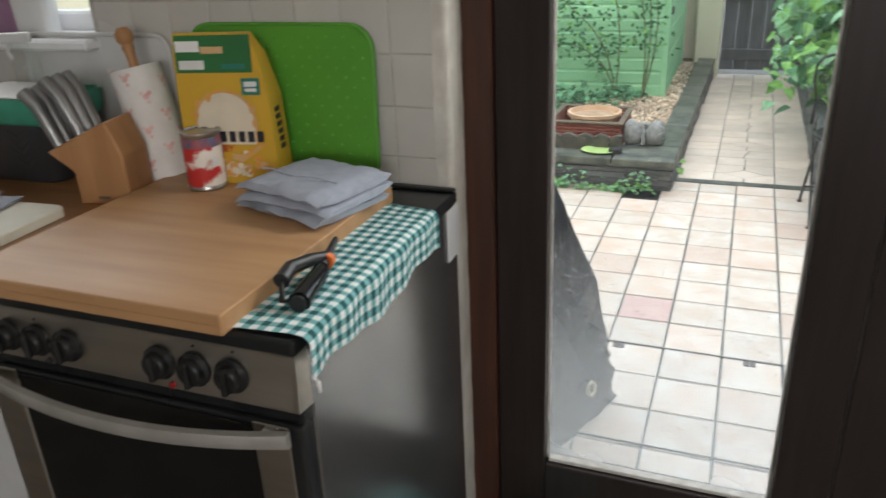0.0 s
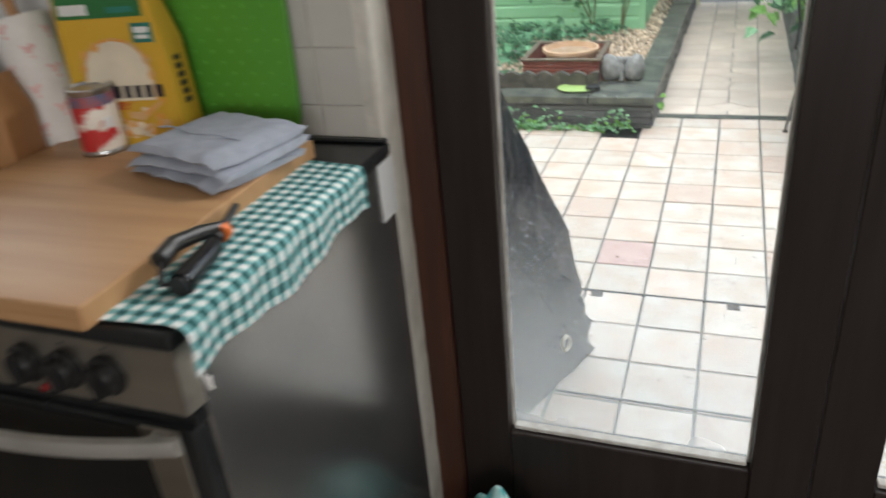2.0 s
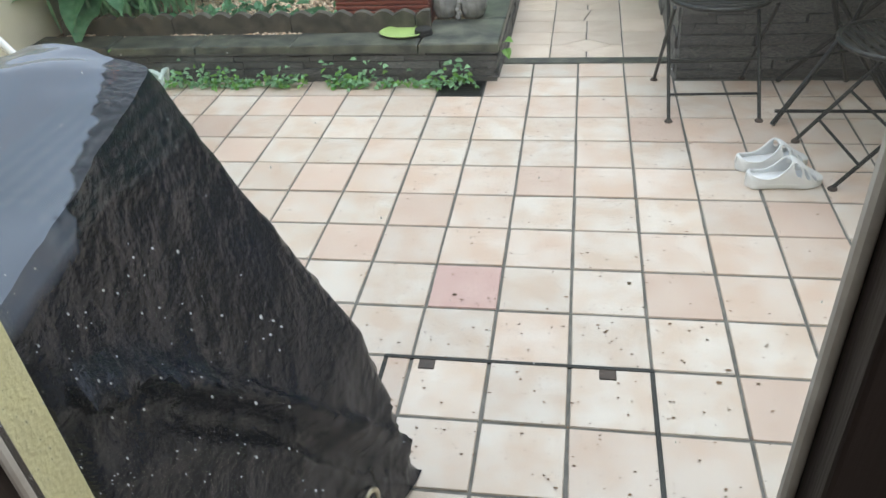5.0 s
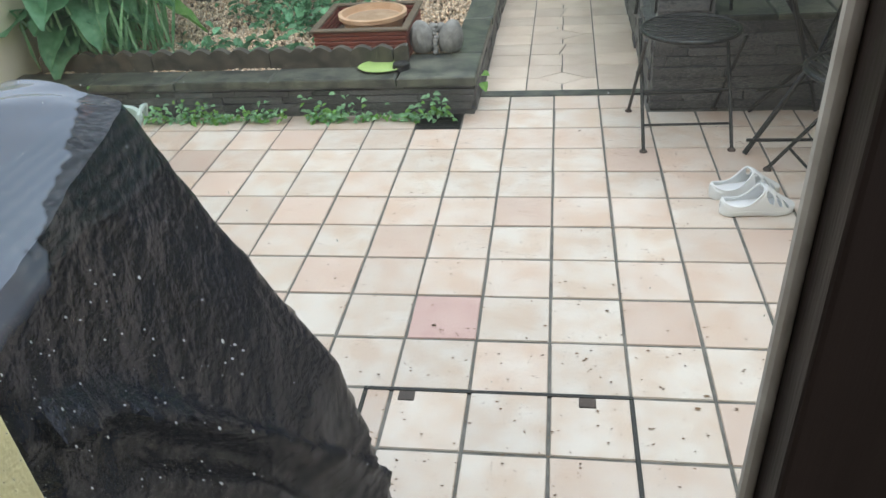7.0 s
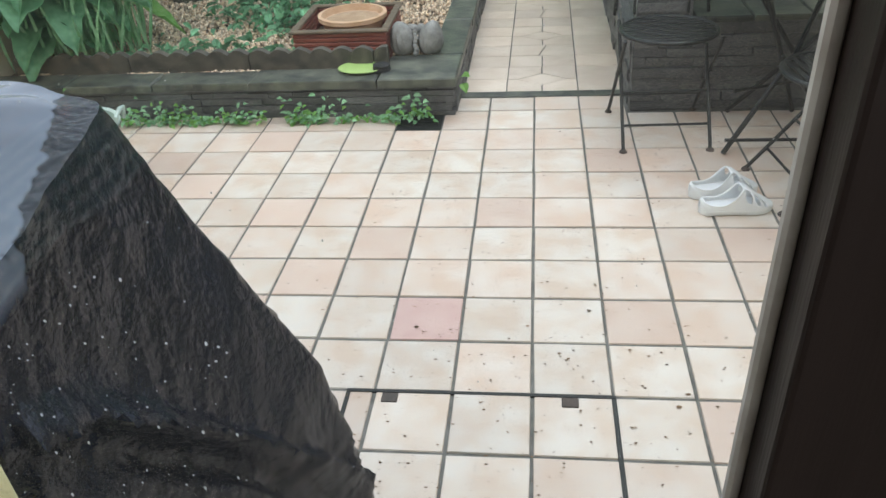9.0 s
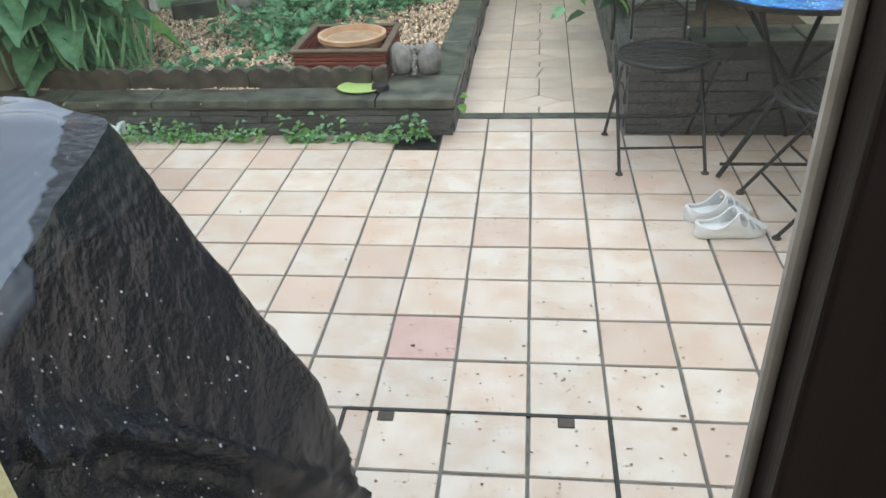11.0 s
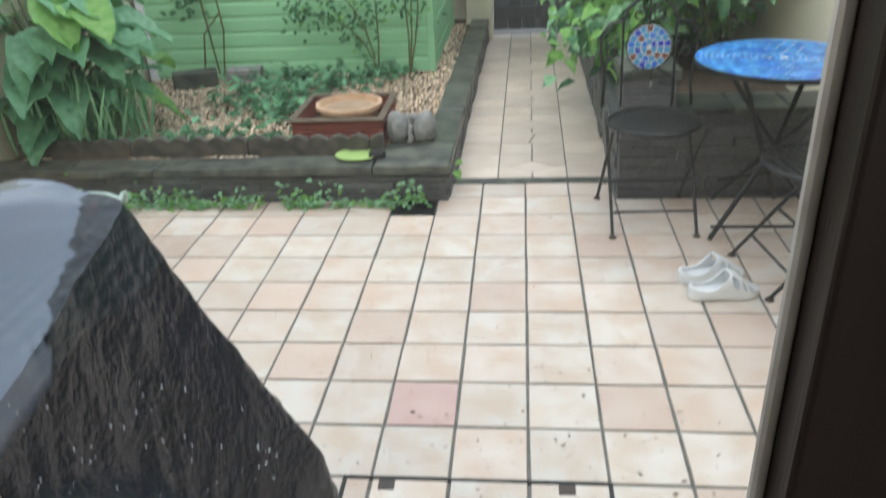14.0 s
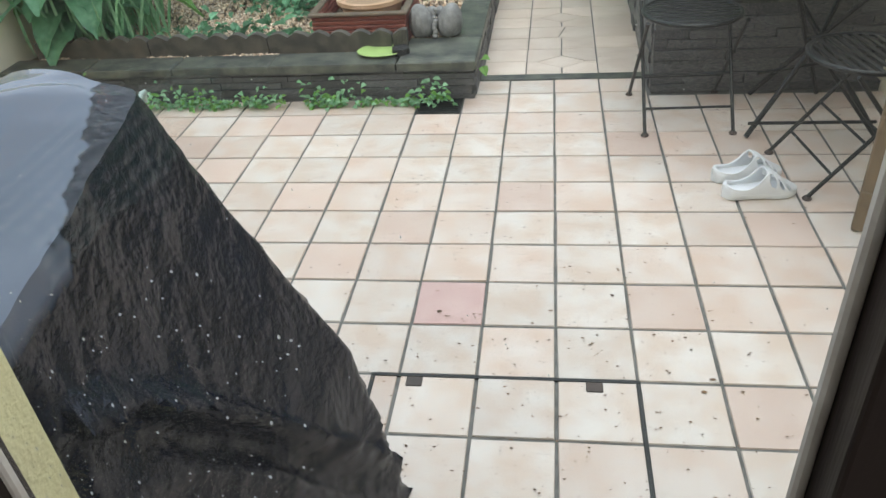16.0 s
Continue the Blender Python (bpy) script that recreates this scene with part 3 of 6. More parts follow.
for k in range(19):
    part("side_board", box((SX1 - 0.03, SY + 0.034, 0.17 + k * PITCH), (SX1 - 0.008 - 0.004 * (k % 2), 8.15, 0.17 + (k + 1) * PITCH - 0.003)), GREEN_BOARD, shed)
part("roof", box((SX0 - 0.1, SY - 0.15, 2.15), (SX1 + 0.1, 8.3, 2.22)), SLATE_CAP, shed, "dark felt roof")
part("corner_trim", box((SX0 - 0.045, SY - 0.03, 0.15), (SX0 + 0.012, SY + 0.03, 2.15), 0.006), WHITE_PVC, shed, "white plastic corner trim")
win = part("window", box((-2.05, SY + 0.004, 1.275), (-1.39, SY + 0.012, 1.835)), DARK_PANE, shed, "dark window panes in white frame")
for lo, hi in (((-2.125, 1.205), (-1.32, 1.270)), ((-2.125, 1.830), (-1.32, 1.895)), ((-2.125, 1.272), (-2.052, 1.828)), ((-1.393, 1.272), (-1.32, 1.828)), ((-1.755, 1.272), (-1.685, 1.828))):
    part("window_frame", box((lo[0], SY - 0.03, lo[1]), (hi[0], SY + 0.02, hi[1]), 0.008), WHITE_PVC, win)
part("window_latch", box((-1.345, SY - 0.045, 1.345), (-1.325, SY - 0.03, 1.415), 0.003), WHITE_PVC, win)
part("hasp", box((SX1 - 0.004, SY + 0.10, 0.80), (SX1 + 0.012, SY + 0.13, 0.86), 0.003), RUST, shed, "small hanging hasp")

# ---- house: kitchen shell, outer wall with door and window openings ----
WY0, WY1 = 1.39, 1.626
for nm, lo, hi in (("wall_north_left", (-3.4, WY0, 0), (-2.60, WY1, 2.6)), ("wall_north_below_window", (-2.60, WY0, 0), (-1.44, WY1, 1.33)),
                   ("wall_north_above_window", (-2.60, WY0, 2.15), (-1.44, WY1, 2.6)), ("wall_north_middle", (-1.44, WY0, 0), (-0.612, WY1, 2.6)),
                   ("wall_north_right", (1.02, WY0, 0), (2.6, WY1, 2.6)), ("wall_north_lintel", (-0.612, WY0, 2.16), (1.02, WY1, 2.6))):
    setting(nm, box(lo, hi), WALL_PAINT, "white painted kitchen wall", "wall")
    setting(nm.replace("north", "outer"), box((lo[0], WY1 + 0.001, lo[2] - 0.05), (hi[0], WY1 + 0.016, hi[2])), YELLOW, "yellow rough-rendered house wall", "wall")
setting("wall_reveal", box((-0.612, 1.5325, 0.0), (-0.524, WY1 + 0.016, 2.16), 0.004), YELLOW, "yellow rendered door reveal", "wall")
setting("wall_reveal_right", box((0.95, 1.5325, 0.0), (1.019, WY1 + 0.016, 2.16), 0.004), YELLOW, "yellow rendered door reveal", "wall")
setting("wall_west", box((-3.4, -3.0, 0), (-3.2, 1.388, 2.6)), WALL_PAINT, "white painted kitchen wall", "wall")
setting("wall_east", box((2.4, -3.0, 0), (2.6, 1.388, 2.6)), WALL_PAINT, "white painted kitchen wall", "wall")
# unseen south wall, its opening added to hold the rear fill lamp
setting("wall_south", box((-3.2, -3.0, 0), (2.4, -2.8, 1.48)), WALL_PAINT, "white painted kitchen wall", "wall")
setting("wall_south_top", box((-3.2, -3.0, 2.22), (2.4, -2.8, 2.6)), WALL_PAINT, "white painted kitchen wall", "wall")
setting("wall_south_left", box((-3.2, -3.0, 1.48), (0.34, -2.8, 2.22)), WALL_PAINT, "white painted kitchen wall", "wall")
setting("wall_south_right", box((2.16, -3.0, 1.48), (2.4, -2.8, 2.22)), WALL_PAINT, "white painted kitchen wall", "wall")
setting("ceiling", box((-3.4, -3.0, 2.6), (2.6, 1.70, 2.75)), WALL_PAINT, "white painted ceiling", "ceiling")
setting("doorstep", box((-0.612, 1.395, 0.0), (1.02, 1.60, 0.10), 0.006), GROUT, "grey concrete door sill", "step")


def plaster_corner(u, v):
    """The chipped plaster turns the wall's corner and runs back to the door frame."""
    z = 0.12 + v * 2.1
    chip = 0.006 * noise.noise(Vector((u * 2, v * 30, 1))) + 0.003 * noise.noise(Vector((u * 6, v * 90, 4)))
    k = u * 0.105
    if k < 0.022:
        return (-0.632 + k + (0.8 * chip if u < 0.1 else 0), 1.3815, z)
    if k < 0.030:
        a = (k - 0.022) / 0.008 * math.pi / 2
        return (-0.610 + 0.006 * math.sin(a) + 0.3 * chip, 1.3875 - 0.006 * math.cos(a) + 0.3 * chip, z)
    return (-0.604 - 0.003 * (k - 0.03) / 0.075 + 0.25 * chip, 1.3875 + (k - 0.03) * 0.985, z)


strip_bm = sheet(plaster_corner, 24, 160, thick=0.004)
setting("plaster_edge", strip_bm, PLASTER, "chipped white plaster edge beside the door frame", "trim", True)

kitchen_window = thing("window_1", (0, 0, 0), 0, "white kitchen window over the worktop", "window")
for lo, hi in (((-2.60, 1.33), (-1.44, 1.385)), ((-2.60, 2.10), (-1.44, 2.15)), ((-2.60, 1.387), (-2.55, 2.098)), ((-1.49, 1.387), (-1.44, 2.098)), ((-2.05, 1.387), (-2.0, 2.098))):
    part("window_frame", box((lo[0], 1.50, lo[1]), (hi[0], 1.56, hi[1]), 0.006), WHITE_PVC, kitchen_window)
pane = part("pane", box((-2.55, 1.528, 1.385), (-1.49, 1.533, 2.10)), WINDOW_GLASS, kitchen_window)
pane.visible_shadow = False
kitchen_window["kind"] = "structure"
sill = setting("window_sill", box((-2.62, 1.33, 1.318), (-1.42, 1.50, 1.342), 0.006), WHITE_PVC, "white window sill", "sill")

# ---- glazed double door ----
DZ0, DZ1 = 0.12, 2.09
GXL, GXR = -0.431, 0.065
frame_ob = thing("door_frame", (0, 0, 0), 0, "red-brown wooden door frame", "door frame")
frame_ob["kind"] = "structure"
part("jamb", box((-0.611, 1.462, 0.10), (-0.543, 1.532, 2.16), 0.005), FRAME_WOOD, frame_ob)
part("jamb", box((0.892, 1.462, 0.10), (1.018, 1.532, 2.16), 0.005), FRAME_WOOD, frame_ob)
part("head", box((-0.542, 1.462, 2.095), (0.891, 1.532, 2.16), 0.005), FRAME_WOOD, frame_ob)


def leaf(name, x0, x1, g0, g1, label):
    d = thing(name, (0, 0, 0), 0, label, "door")
    d["kind"] = "structure"
    zb, zt = 0.345, 1.97
    for lo, hi in ((x0, g0), (g1, x1)):
        part("stile", box((lo, 1.475, DZ0), (hi, 1.5115, DZ1), 0.003, segs=2), DOOR_WOOD, d)
    part("rail", box((g0 + 0.001, 1.476, DZ0), (g1 - 0.001, 1.5115, zb), 0.003), DOOR_WOOD, d)
    part("rail", box((g0 + 0.001, 1.476, zt), (g1 - 0.001, 1.5115, DZ1), 0.003), DOOR_WOOD, d)
    for lo, hi in (((g0 - 0.002, 1.503, zb), (g0 + 0.005, 1.5112, zt)), ((g1 - 0.007, 1.503, zb), (g1 + 0.001, 1.5112, zt)), ((g0 + 0.007, 1.490, zb + 0.0005), (g1 - 0.0075, 1.5112, zb + 0.011))):
        part("glazing_bead", box(lo, hi, 0.002), BEAD, d, "pale worn glazing bead")
    for lo, hi in ((x0, g0 - 0.012), (g1 + 0.012, x1)):
        part("outer_stile", box((lo, 1.5162, DZ0), (hi, 1.530, DZ1), 0.002), DOOR_WOOD, d)
    part("outer_rail", box((g0 - 0.0115, 1.5162, DZ0), (g1 + 0.0115, 1.530, zb), 0.002), DOOR_WOOD, d)
    part("outer_rail", box((g0 - 0.0115, 1.5162, zt), (g1 + 0.0115, 1.530, DZ1), 0.002), DOOR_WOOD, d)
    p = part("glass_pane", box((g0 - 0.03, 1.5118, zb - 0.03), (g1 + 0.03, 1.5158, zt + 0.03)), DOOR_GLASS, d, "rain-spotted misted glass")
    p.visible_shadow = False
    return d


door_left = leaf("door_1", -0.541, 0.173, GXL, GXR, "dark brown glazed door, closed, misted at the bottom")
door_right = leaf("door_2", 0.177, 0.890, 0.285, 0.781, "dark brown glazed door, closed")
hp = part("handle_plate", box((0.198, 1.4665, 1.020), (0.248, 1.4745, 1.212), 0.02, segs=3), PLATE, door_right, "dark metal handle plate")
part("keyhole", lathe([(0.006, 0), (0.006, 0.002)], 12, None, (0.226, 1.4655, 1.082)), BLACK_PLASTIC, hp)
part("thumb_turn", box((0.219, 1.448, 1.048), (0.233, 1.466, 1.066), 0.004), PLATE, hp)
rd = random.Random(8)
drop_v, drop_f = [], []


def drop(x, z, r, sx=1.0, sz=1.0):
    b = len(drop_v)
    for k in range(6):
        a = k * math.pi / 3
        drop_v.append((x + r * sx * math.cos(a), 1.5159, z + r * sz * math.sin(a)))
    drop_v.append((x, 1.5159 + 0.5 * r, z))
    for k in range(6):
        drop_f.append((b + k, b + (k + 1) % 6, b + 6))


for _ in range(3400):
    z = 0.36 + 0.55 * rd.random() ** 1.7
    xx = rd.uniform(GXL, GXR)
    if xx > -0.25 and rd.random() < 0.7:
        continue
    drop(xx, z, rd.uniform(0.0005, 0.0014))
for _ in range(260):
    drop(rd.uniform(GXL, GXR), rd.uniform(0.5, 1.5), rd.uniform(0.0002, 0.0005), 1, rd.choice((1, 1, 1, 1, 2)))
for _ in range(150):
    drop(rd.uniform(GXL, GXL + 0.22), rd.uniform(0.95, 1.22), rd.uniform(0.0004, 0.0009), 1, rd.choice((1, 1, 1, 2)))
dme = bpy.data.meshes.new("raindrops")
dme.from_pydata(drop_v, [], drop_f)
DROP = mat("raindrop", (0.75, 0.77, 0.78), None, 20, 0.1, spec=0.8, trans=0.5)
dme.materials.append(DROP)
rain = new("raindrops", dme); rain.parent = door_left
tagged(rain, "small raindrops clinging to the glass", "", "", "stuff")

# ---- kitchen fittings ----
KZ = 0.12
counter = single("worktop", box((-3.19, 0.80, 1.022), (-1.222, 1.386, 1.060), 0.006, segs=2), WORKTOP, "brown wood worktop under the kitchen window", "worktop")
washer = thing("washing_machine", (0, 0, 0), 0, "white washing machine under the worktop", "washing machine")
part("body", box((-1.845, 0.815, KZ), (-1.228, 1.37, 1.018), 0.012, segs=2), WHITE_ENAMEL, washer)
part("porthole", lathe([(0.19, 0), (0.20, 0.01), (0.17, 0.03), (0.12, 0.035)], 40, None), BLACK_GLASS, washer).matrix_basis = pose(-1.60, 0.815, 0.47, 90)
part("drawer", box((-1.83, 0.806, 0.90), (-1.62, 0.8145, 0.99), 0.004), WHITE_ENAMEL, washer)
base_unit = thing("base_cabinet", (0, 0, 0), 0, "white kitchen base cabinet", "cabinet")
part("body", box((-3.19, 0.83, KZ), (-1.86, 1.37, 1.018)), WHITE_PLASTIC, base_unit)
for k in range(3):
    part("door", box((-3.18 + k * 0.44, 0.812, KZ + 0.1), (-2.75 + k * 0.44, 0.8295, 1.0), 0.004), WHITE_PLASTIC, base_unit)

CX0, CX1, CF, CB = -1.205, -0.595, 0.762, 1.378
cooker = thing("cooker", (0, 0, 0), 0, "stainless steel gas cooker with black oven door", "cooker")
part("side_panel", box((CX1 - 0.012, CF + 0.03, KZ), (CX1, CB, 1.030), 0.003), SIDE_STEEL, cooker, "smooth grey reflecting side panel")
part("body", box((CX0, CF + 0.035, KZ), (CX1 - 0.0125, CB, 1.030)), BLACK_ENAMEL, cooker)
part("hob", box((CX0 - 0.001, CF - 0.004, 1.0305), (CX1 + 0.004, CB, 1.0545), 0.006, segs=3), BLACK_ENAMEL, cooker, "black enamel hob")
part("back_rim", box((CX0, CB - 0.018, 1.0548), (CX1 + 0.003, CB - 0.002, 1.062), 0.003), BLACK_ENAMEL, cooker)
part("hinge_cap", box((CX1 + 0.0005, 1.318, 0.922), (CX1 + 0.004, CB + 0.002, 1.0295), 0.0015), WHITE_ENAMEL, cooker, "pale plate at the back edge")


def fascia():
    bm = bmesh.new()
    prof = [(0.0, 1.030), (0.0, 1.022), (-0.006, 0.950), (-0.004, 0.943), (0.04, 0.938), (0.04, 1.030)]
    ends = [[bm.verts.new((x, CF + a, b)) for a, b in prof] for x in (CX0 + 0.001, CX1)]
    for i in range(len(prof)):
        bm.faces.new((ends[0][i], ends[0][(i + 1) % 6], ends[1][(i + 1) % 6], ends[1][i]))
    bm.faces.new(list(reversed(ends[0]))); bm.faces.new(ends[1])
    bmesh.ops.bevel(bm, geom=[e for e in bm.edges if abs(e.verts[0].co.z - e.verts[1].co.z) > 0.02 and abs(e.verts[0].co.x - e.verts[1].co.x) < 1e-4], offset=0.008, segments=3, affect="EDGES")
    return bm


part("control_panel", fascia(), STEEL, cooker, "brushed steel control panel", True)
for x, z in ((-1.113, 0.982), (-1.054, 0.982), (-0.992, 0.983), (-0.819, 0.985), (-0.758, 0.985), (-0.696, 0.986)):
    k = part("knob", lathe([(0.0265, 0), (0.0265, 0.006), (0.021, 0.009), (0.0195, 0.018), (0.017, 0.020)], 28), KNOB, cooker, "black control knob", True)
    k.matrix_basis = pose(x, CF - 0.003, z, 90)
    part("grip", box((-0.005, -0.021, 0.017), (0.005, 0.021, 0.027), 0.003), KNOB, k)
for x, z, m in ((-0.802, 0.952, RED_LAMP), (-1.036, 0.950, BLACK_PLASTIC)):
    part("indicator", lathe([(0.0055, 0), (0.005, 0.004)], 14), m, cooker).matrix_basis = pose(x, CF - 0.006, z, 90)
for x, z in ((-0.758, 1.020), (-0.692, 1.022), (-1.054, 1.016)):
    part("dot", lathe([(0.0022, 0), (0.002, 0.001)], 10), PRINT_BLACK, cooker).matrix_basis = pose(x, CF - 0.001, z, 90)
part("gap", box((CX0 + 0.004, CF + 0.008, 0.918), (CX1 - 0.002, CF + 0.034, 0.937)), BLACK_ENAMEL, cooker)
oven = part("oven_door", box((CX0 + 0.004, CF, 0.40), (CX1 - 0.004, CF + 0.03, 0.916), 0.005, segs=2), BLACK_ENAMEL, cooker, "black glass oven door with steel sides")
part("glass", box((-1.125, CF - 0.0035, 0.43), (-0.680, CF - 0.0005, 0.908), 0.001), BLACK_GLASS, oven)
for x0, x1 in ((CX0 + 0.014, -1.127), (-0.678, CX1 - 0.024)):
    part("trim", box((x0, CF - 0.004, 0.402), (x1, CF - 0.0005, 0.914), 0.0015), STEEL, oven, "brushed steel door trim")


def handle_bar():
    bm = bmesh.new()
    n = 24
    rows = []
    for i in range(n + 1):
        u = i / n
        x = CX0 + 0.006 + u * (CX1 - CX0 - 0.024)
        bow = 4 * u * (1 - u)
        yy, zz = CF - 0.014 - 0.036 * bow, 0.902 - 0.012 * bow
        rows.append([bm.verts.new((x, yy + a, zz + b)) for a, b in ((0.006, 0.013), (-0.004, 0.011), (-0.008, 0.0), (-0.004, -0.011), (0.006, -0.013))])
    for A, B in zip(rows, rows[1:]):
        for k in range(5):
            bm.faces.new((A[k], A[(k + 1) % 5], B[(k + 1) % 5], B[k]))
    bm.faces.new(list(reversed(rows[0]))); bm.faces.new(rows[-1])
    return bm


hb = part("handle", handle_bar(), HANDLE, oven, "curved satin metal handle", True)
for x in (CX0 + 0.02, CX1 - 0.05):
    part("handle_foot", box((x - 0.012, CF - 0.014, 0.894), (x + 0.012, CF - 0.0002, 0.912), 0.003), HANDLE, oven)
part("lower_drawer", box((CX0 + 0.004, CF + 0.002, KZ + 0.06), (CX1 - 0.004, CF + 0.03, 0.392), 0.004), BLACK_ENAMEL, cooker)
part("drawer_trim", box((CX0 + 0.008, CF - 0.004, 0.372), (CX1 - 0.034, CF + 0.0015, 0.388), 0.002), STEEL, cooker)
gap_trim = single("worktop_trim", box((-1.221, 0.80, 1.050), (-1.2065, 1.38, 1.0645), 0.001), HANDLE, "thin metal strip between worktop and cooker", "trim")
part("clip", box((-1.25, 0.792, 1.007), (-1.207, 0.7995, 1.042), 0.002), HANDLE, gap_trim)

# wall tiles of about eleven centimetres
tiling = thing("wall_tiles", (0, 0, 0), 0, "white glazed wall tiles behind the cooker", "tiles")
tiling["kind"] = "structure"
part("joint_bed", box((-1.438, 1.3835, 1.02), (-0.612, 1.389, 2.4)), TILE_JOINT, tiling)
TP = 0.101
wt = mesh_of("tile", box((-TP / 2 + 0.0012, -0.0032, -TP / 2 + 0.0012), (TP / 2 - 0.0012, 0.0028, TP / 2 - 0.0012), 0.0015), WALL_TILE)
for i in range(8):
    for j in range(-1, 12):
        x = -0.6675 - i * TP
        ob = new("tile", wt); ob.parent = tiling
        z = 1.116 + (j + 0.5) * TP
        ob.location = (x, 1.3838, z)
        ob.rotation_euler = (rs.uniform(-.004, .004), 0, rs.uniform(-.004, .004))

# ---- things on the patio ----
def cover_point(u, z):
    """The tarpaulin's outline at height z; u runs once round."""
    def at(table):
        for (z0, x0, y0), (z1, x1, y1) in zip(table, table[1:]):
            if z <= z1:
                f = (z - z0) / (z1 - z0)
                return x0 + f * (x1 - x0), y0 + f * (y1 - y0)
        return table[-1][1:]
    br = at(((0, -0.372, 2.325), (0.3, -0.42, 2.32), (0.45, -0.455, 2.315), (0.6, -0.515, 2.29), (0.85, -0.61, 2.235), (1.075, -0.66, 2.165)))
    fr = at(((0, -0.60, 1.70), (0.45, -0.575, 1.70), (0.85, -0.585, 1.69), (1.075, -0.59, 1.68)))
    fl, bl = (-1.22, 1.69), (-1.24, 2.32 - 0.08 * z)
    cs = (br, fr, fl, bl)
    k = int(u * 4) % 4
    f = u * 4 - int(u * 4)
    a, b = cs[k], cs[(k + 1) % 4]
    return Vector((a[0] + f * (b[0] - a[0]), a[1] + f * (b[1] - a[1]), z))


def cover_lift(x):
    """The lid under the tarpaulin swells near its side and falls away behind."""
    return 0.026 * math.exp(-((x + 0.81) / 0.09) ** 2) - 0.09 * max(0, min(1, (-0.86 - x) / 0.2))


def ridge(k):
    """Height of the slumped fold across the tarpaulin's near face, falling towards its outer corner."""
    table = ((0, 0.10), (15, 0.34), (27, 0.60), (39, 0.80), (52, 0.90), (80, 0.72), (208, 0.5))
    for (k0, z0), (k1, z1) in zip(table, table[1:]):
        if k <= k1:
            return z0 + (z1 - z0) * (k - k0) / (k1 - k0)
    return 0.5


def cover_mesh():
    bm = bmesh.new()
    n, heights = 208, [0, 0.01, 0.02, 0.035, 0.05] + [0.062 + 0.0135 * k for k in range(72)] + [1.032]
    rings = []
    for z in heights:
        ring = [cover_point(k / n, z) for k in range(n)]
        for _ in range(9):
            ring = [(ring[k - 1] + 2 * ring[k] + ring[(k + 1) % n]) / 4 for k in range(n)]
        c = sum(ring, Vector()) / n
        out = []
        for k, p in enumerate(ring):
            d = (p - c); d.z = 0; d.normalize()
            folds = 0.006 * noise.noise(Vector((k * 0.05, z * 2.0, 3))) * (1.2 - z) + 0.004 * noise.noise(Vector((k * 0.11, z * 4.5, 7)))
            off = z - ridge(k)
            crease = 0.040 * math.exp(-(off / 0.035) ** 2) - 0.016 * math.exp(-((off + 0.09) / 0.05) ** 2) + 0.012 * math.exp(-((off + 0.16) / 0.03) ** 2)
            zone = math.exp(-(off / 0.11) ** 2) + 0.22
            crumple = 1.7 * zone * (0.011 * (1 - abs(noise.noise(Vector((k * 0.075 + z * 3, z * 8 + k * 0.06, 11))))) ** 6 + 0.006 * (1 - abs(noise.noise(Vector((k * 0.16 + z * 9, z * 15, 23))))) ** 5 - 0.006)
            crumple += 0.0035 * (1 - abs(noise.noise(Vector((k * 0.06 + z * 7, z * 2.5 - k * 0.02, 41))))) ** 7 - 0.002
            q = p + d * (folds + crumple + crease * min(1, k / 11) * (1 if k < 48 else 0.3))
            q.z = max(z + 0.02 * noise.noise(Vector((k * 0.09, 0, 5))) * (z < 0.04) + (0.004 if z == 0 else 0), 0.002)
            out.append(q)
        for q in out:
            q.z += 0.11 * (q.y - 2.05) * max(0, (z - 0.75) / 0.28) + cover_lift(q.x) * max(0, (z - 0.8) / 0.232)
        rings.append(out)
    for step in range(1, 15):
        s, dz = 1 - step / 14.5, 0.022 * math.sin(step / 14.5 * math.pi / 2)
        c = sum(rings[len(heights) - 1], Vector()) / n
        base = rings[len(heights) - 1]
        rings.append([Vector((c.x + s * (p.x - c.x), c.y + s * (p.y - c.y), p.z + dz + 0.006 * noise.noise(Vector((c.x + s * (p.x - c.x), c.y + s * (p.y - c.y), 1)) * 9) + (cover_lift(c.x + s * (p.x - c.x)) - cover_lift(p.x)) + 0.003 * noise.noise(Vector((s * p.x * 30, s * p.y * 12, 3))))) for p in base])
    vs = [[bm.verts.new(p) for p in r] for r in rings]
    for A, B in zip(vs, vs[1:]):
        for k in range(n):
            bm.faces.new((A[k], B[k], B[(k + 1) % n], A[(k + 1) % n]))
    bm.faces.new(vs[-1])
    bmesh.ops.recalc_face_normals(bm, faces=bm.faces)
    return bm


cover = thing("covered_barbecue", (0, 0, 0), 0, "black wet tarpaulin draped over a barbecue on the patio", "barbecue cover")
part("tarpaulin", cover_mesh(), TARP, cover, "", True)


def ring_mesh(r, t):
    return tube([(r * math.cos(a * math.pi / 12), r * math.sin(a * math.pi / 12), 0) for a in range(24)], t, segs=8, closed=True)


for x, y, z, rz in ((-0.449, 2.135, 0.138, 72), (-0.562, 1.79, 0.455, 78), (-0.612, 1.672, 0.985, 80)):
    part("eyelet", ring_mesh(0.021 if z < 0.9 else 0.013, 0.006 if z < 0.9 else 0.004), BRASS, cover, "round metal eyelet", True).matrix_basis = Matrix.Translation((x + 0.012, y, z)) @ Matrix.Rotation(radians(rz - 90), 4, "Z") @ Matrix.Rotation(radians(80), 4, "Y")

trug = thing("trug", (-1.83, 3.73, 0), 12, "pale mint flexible plastic garden trug behind the barbecue", "trug")
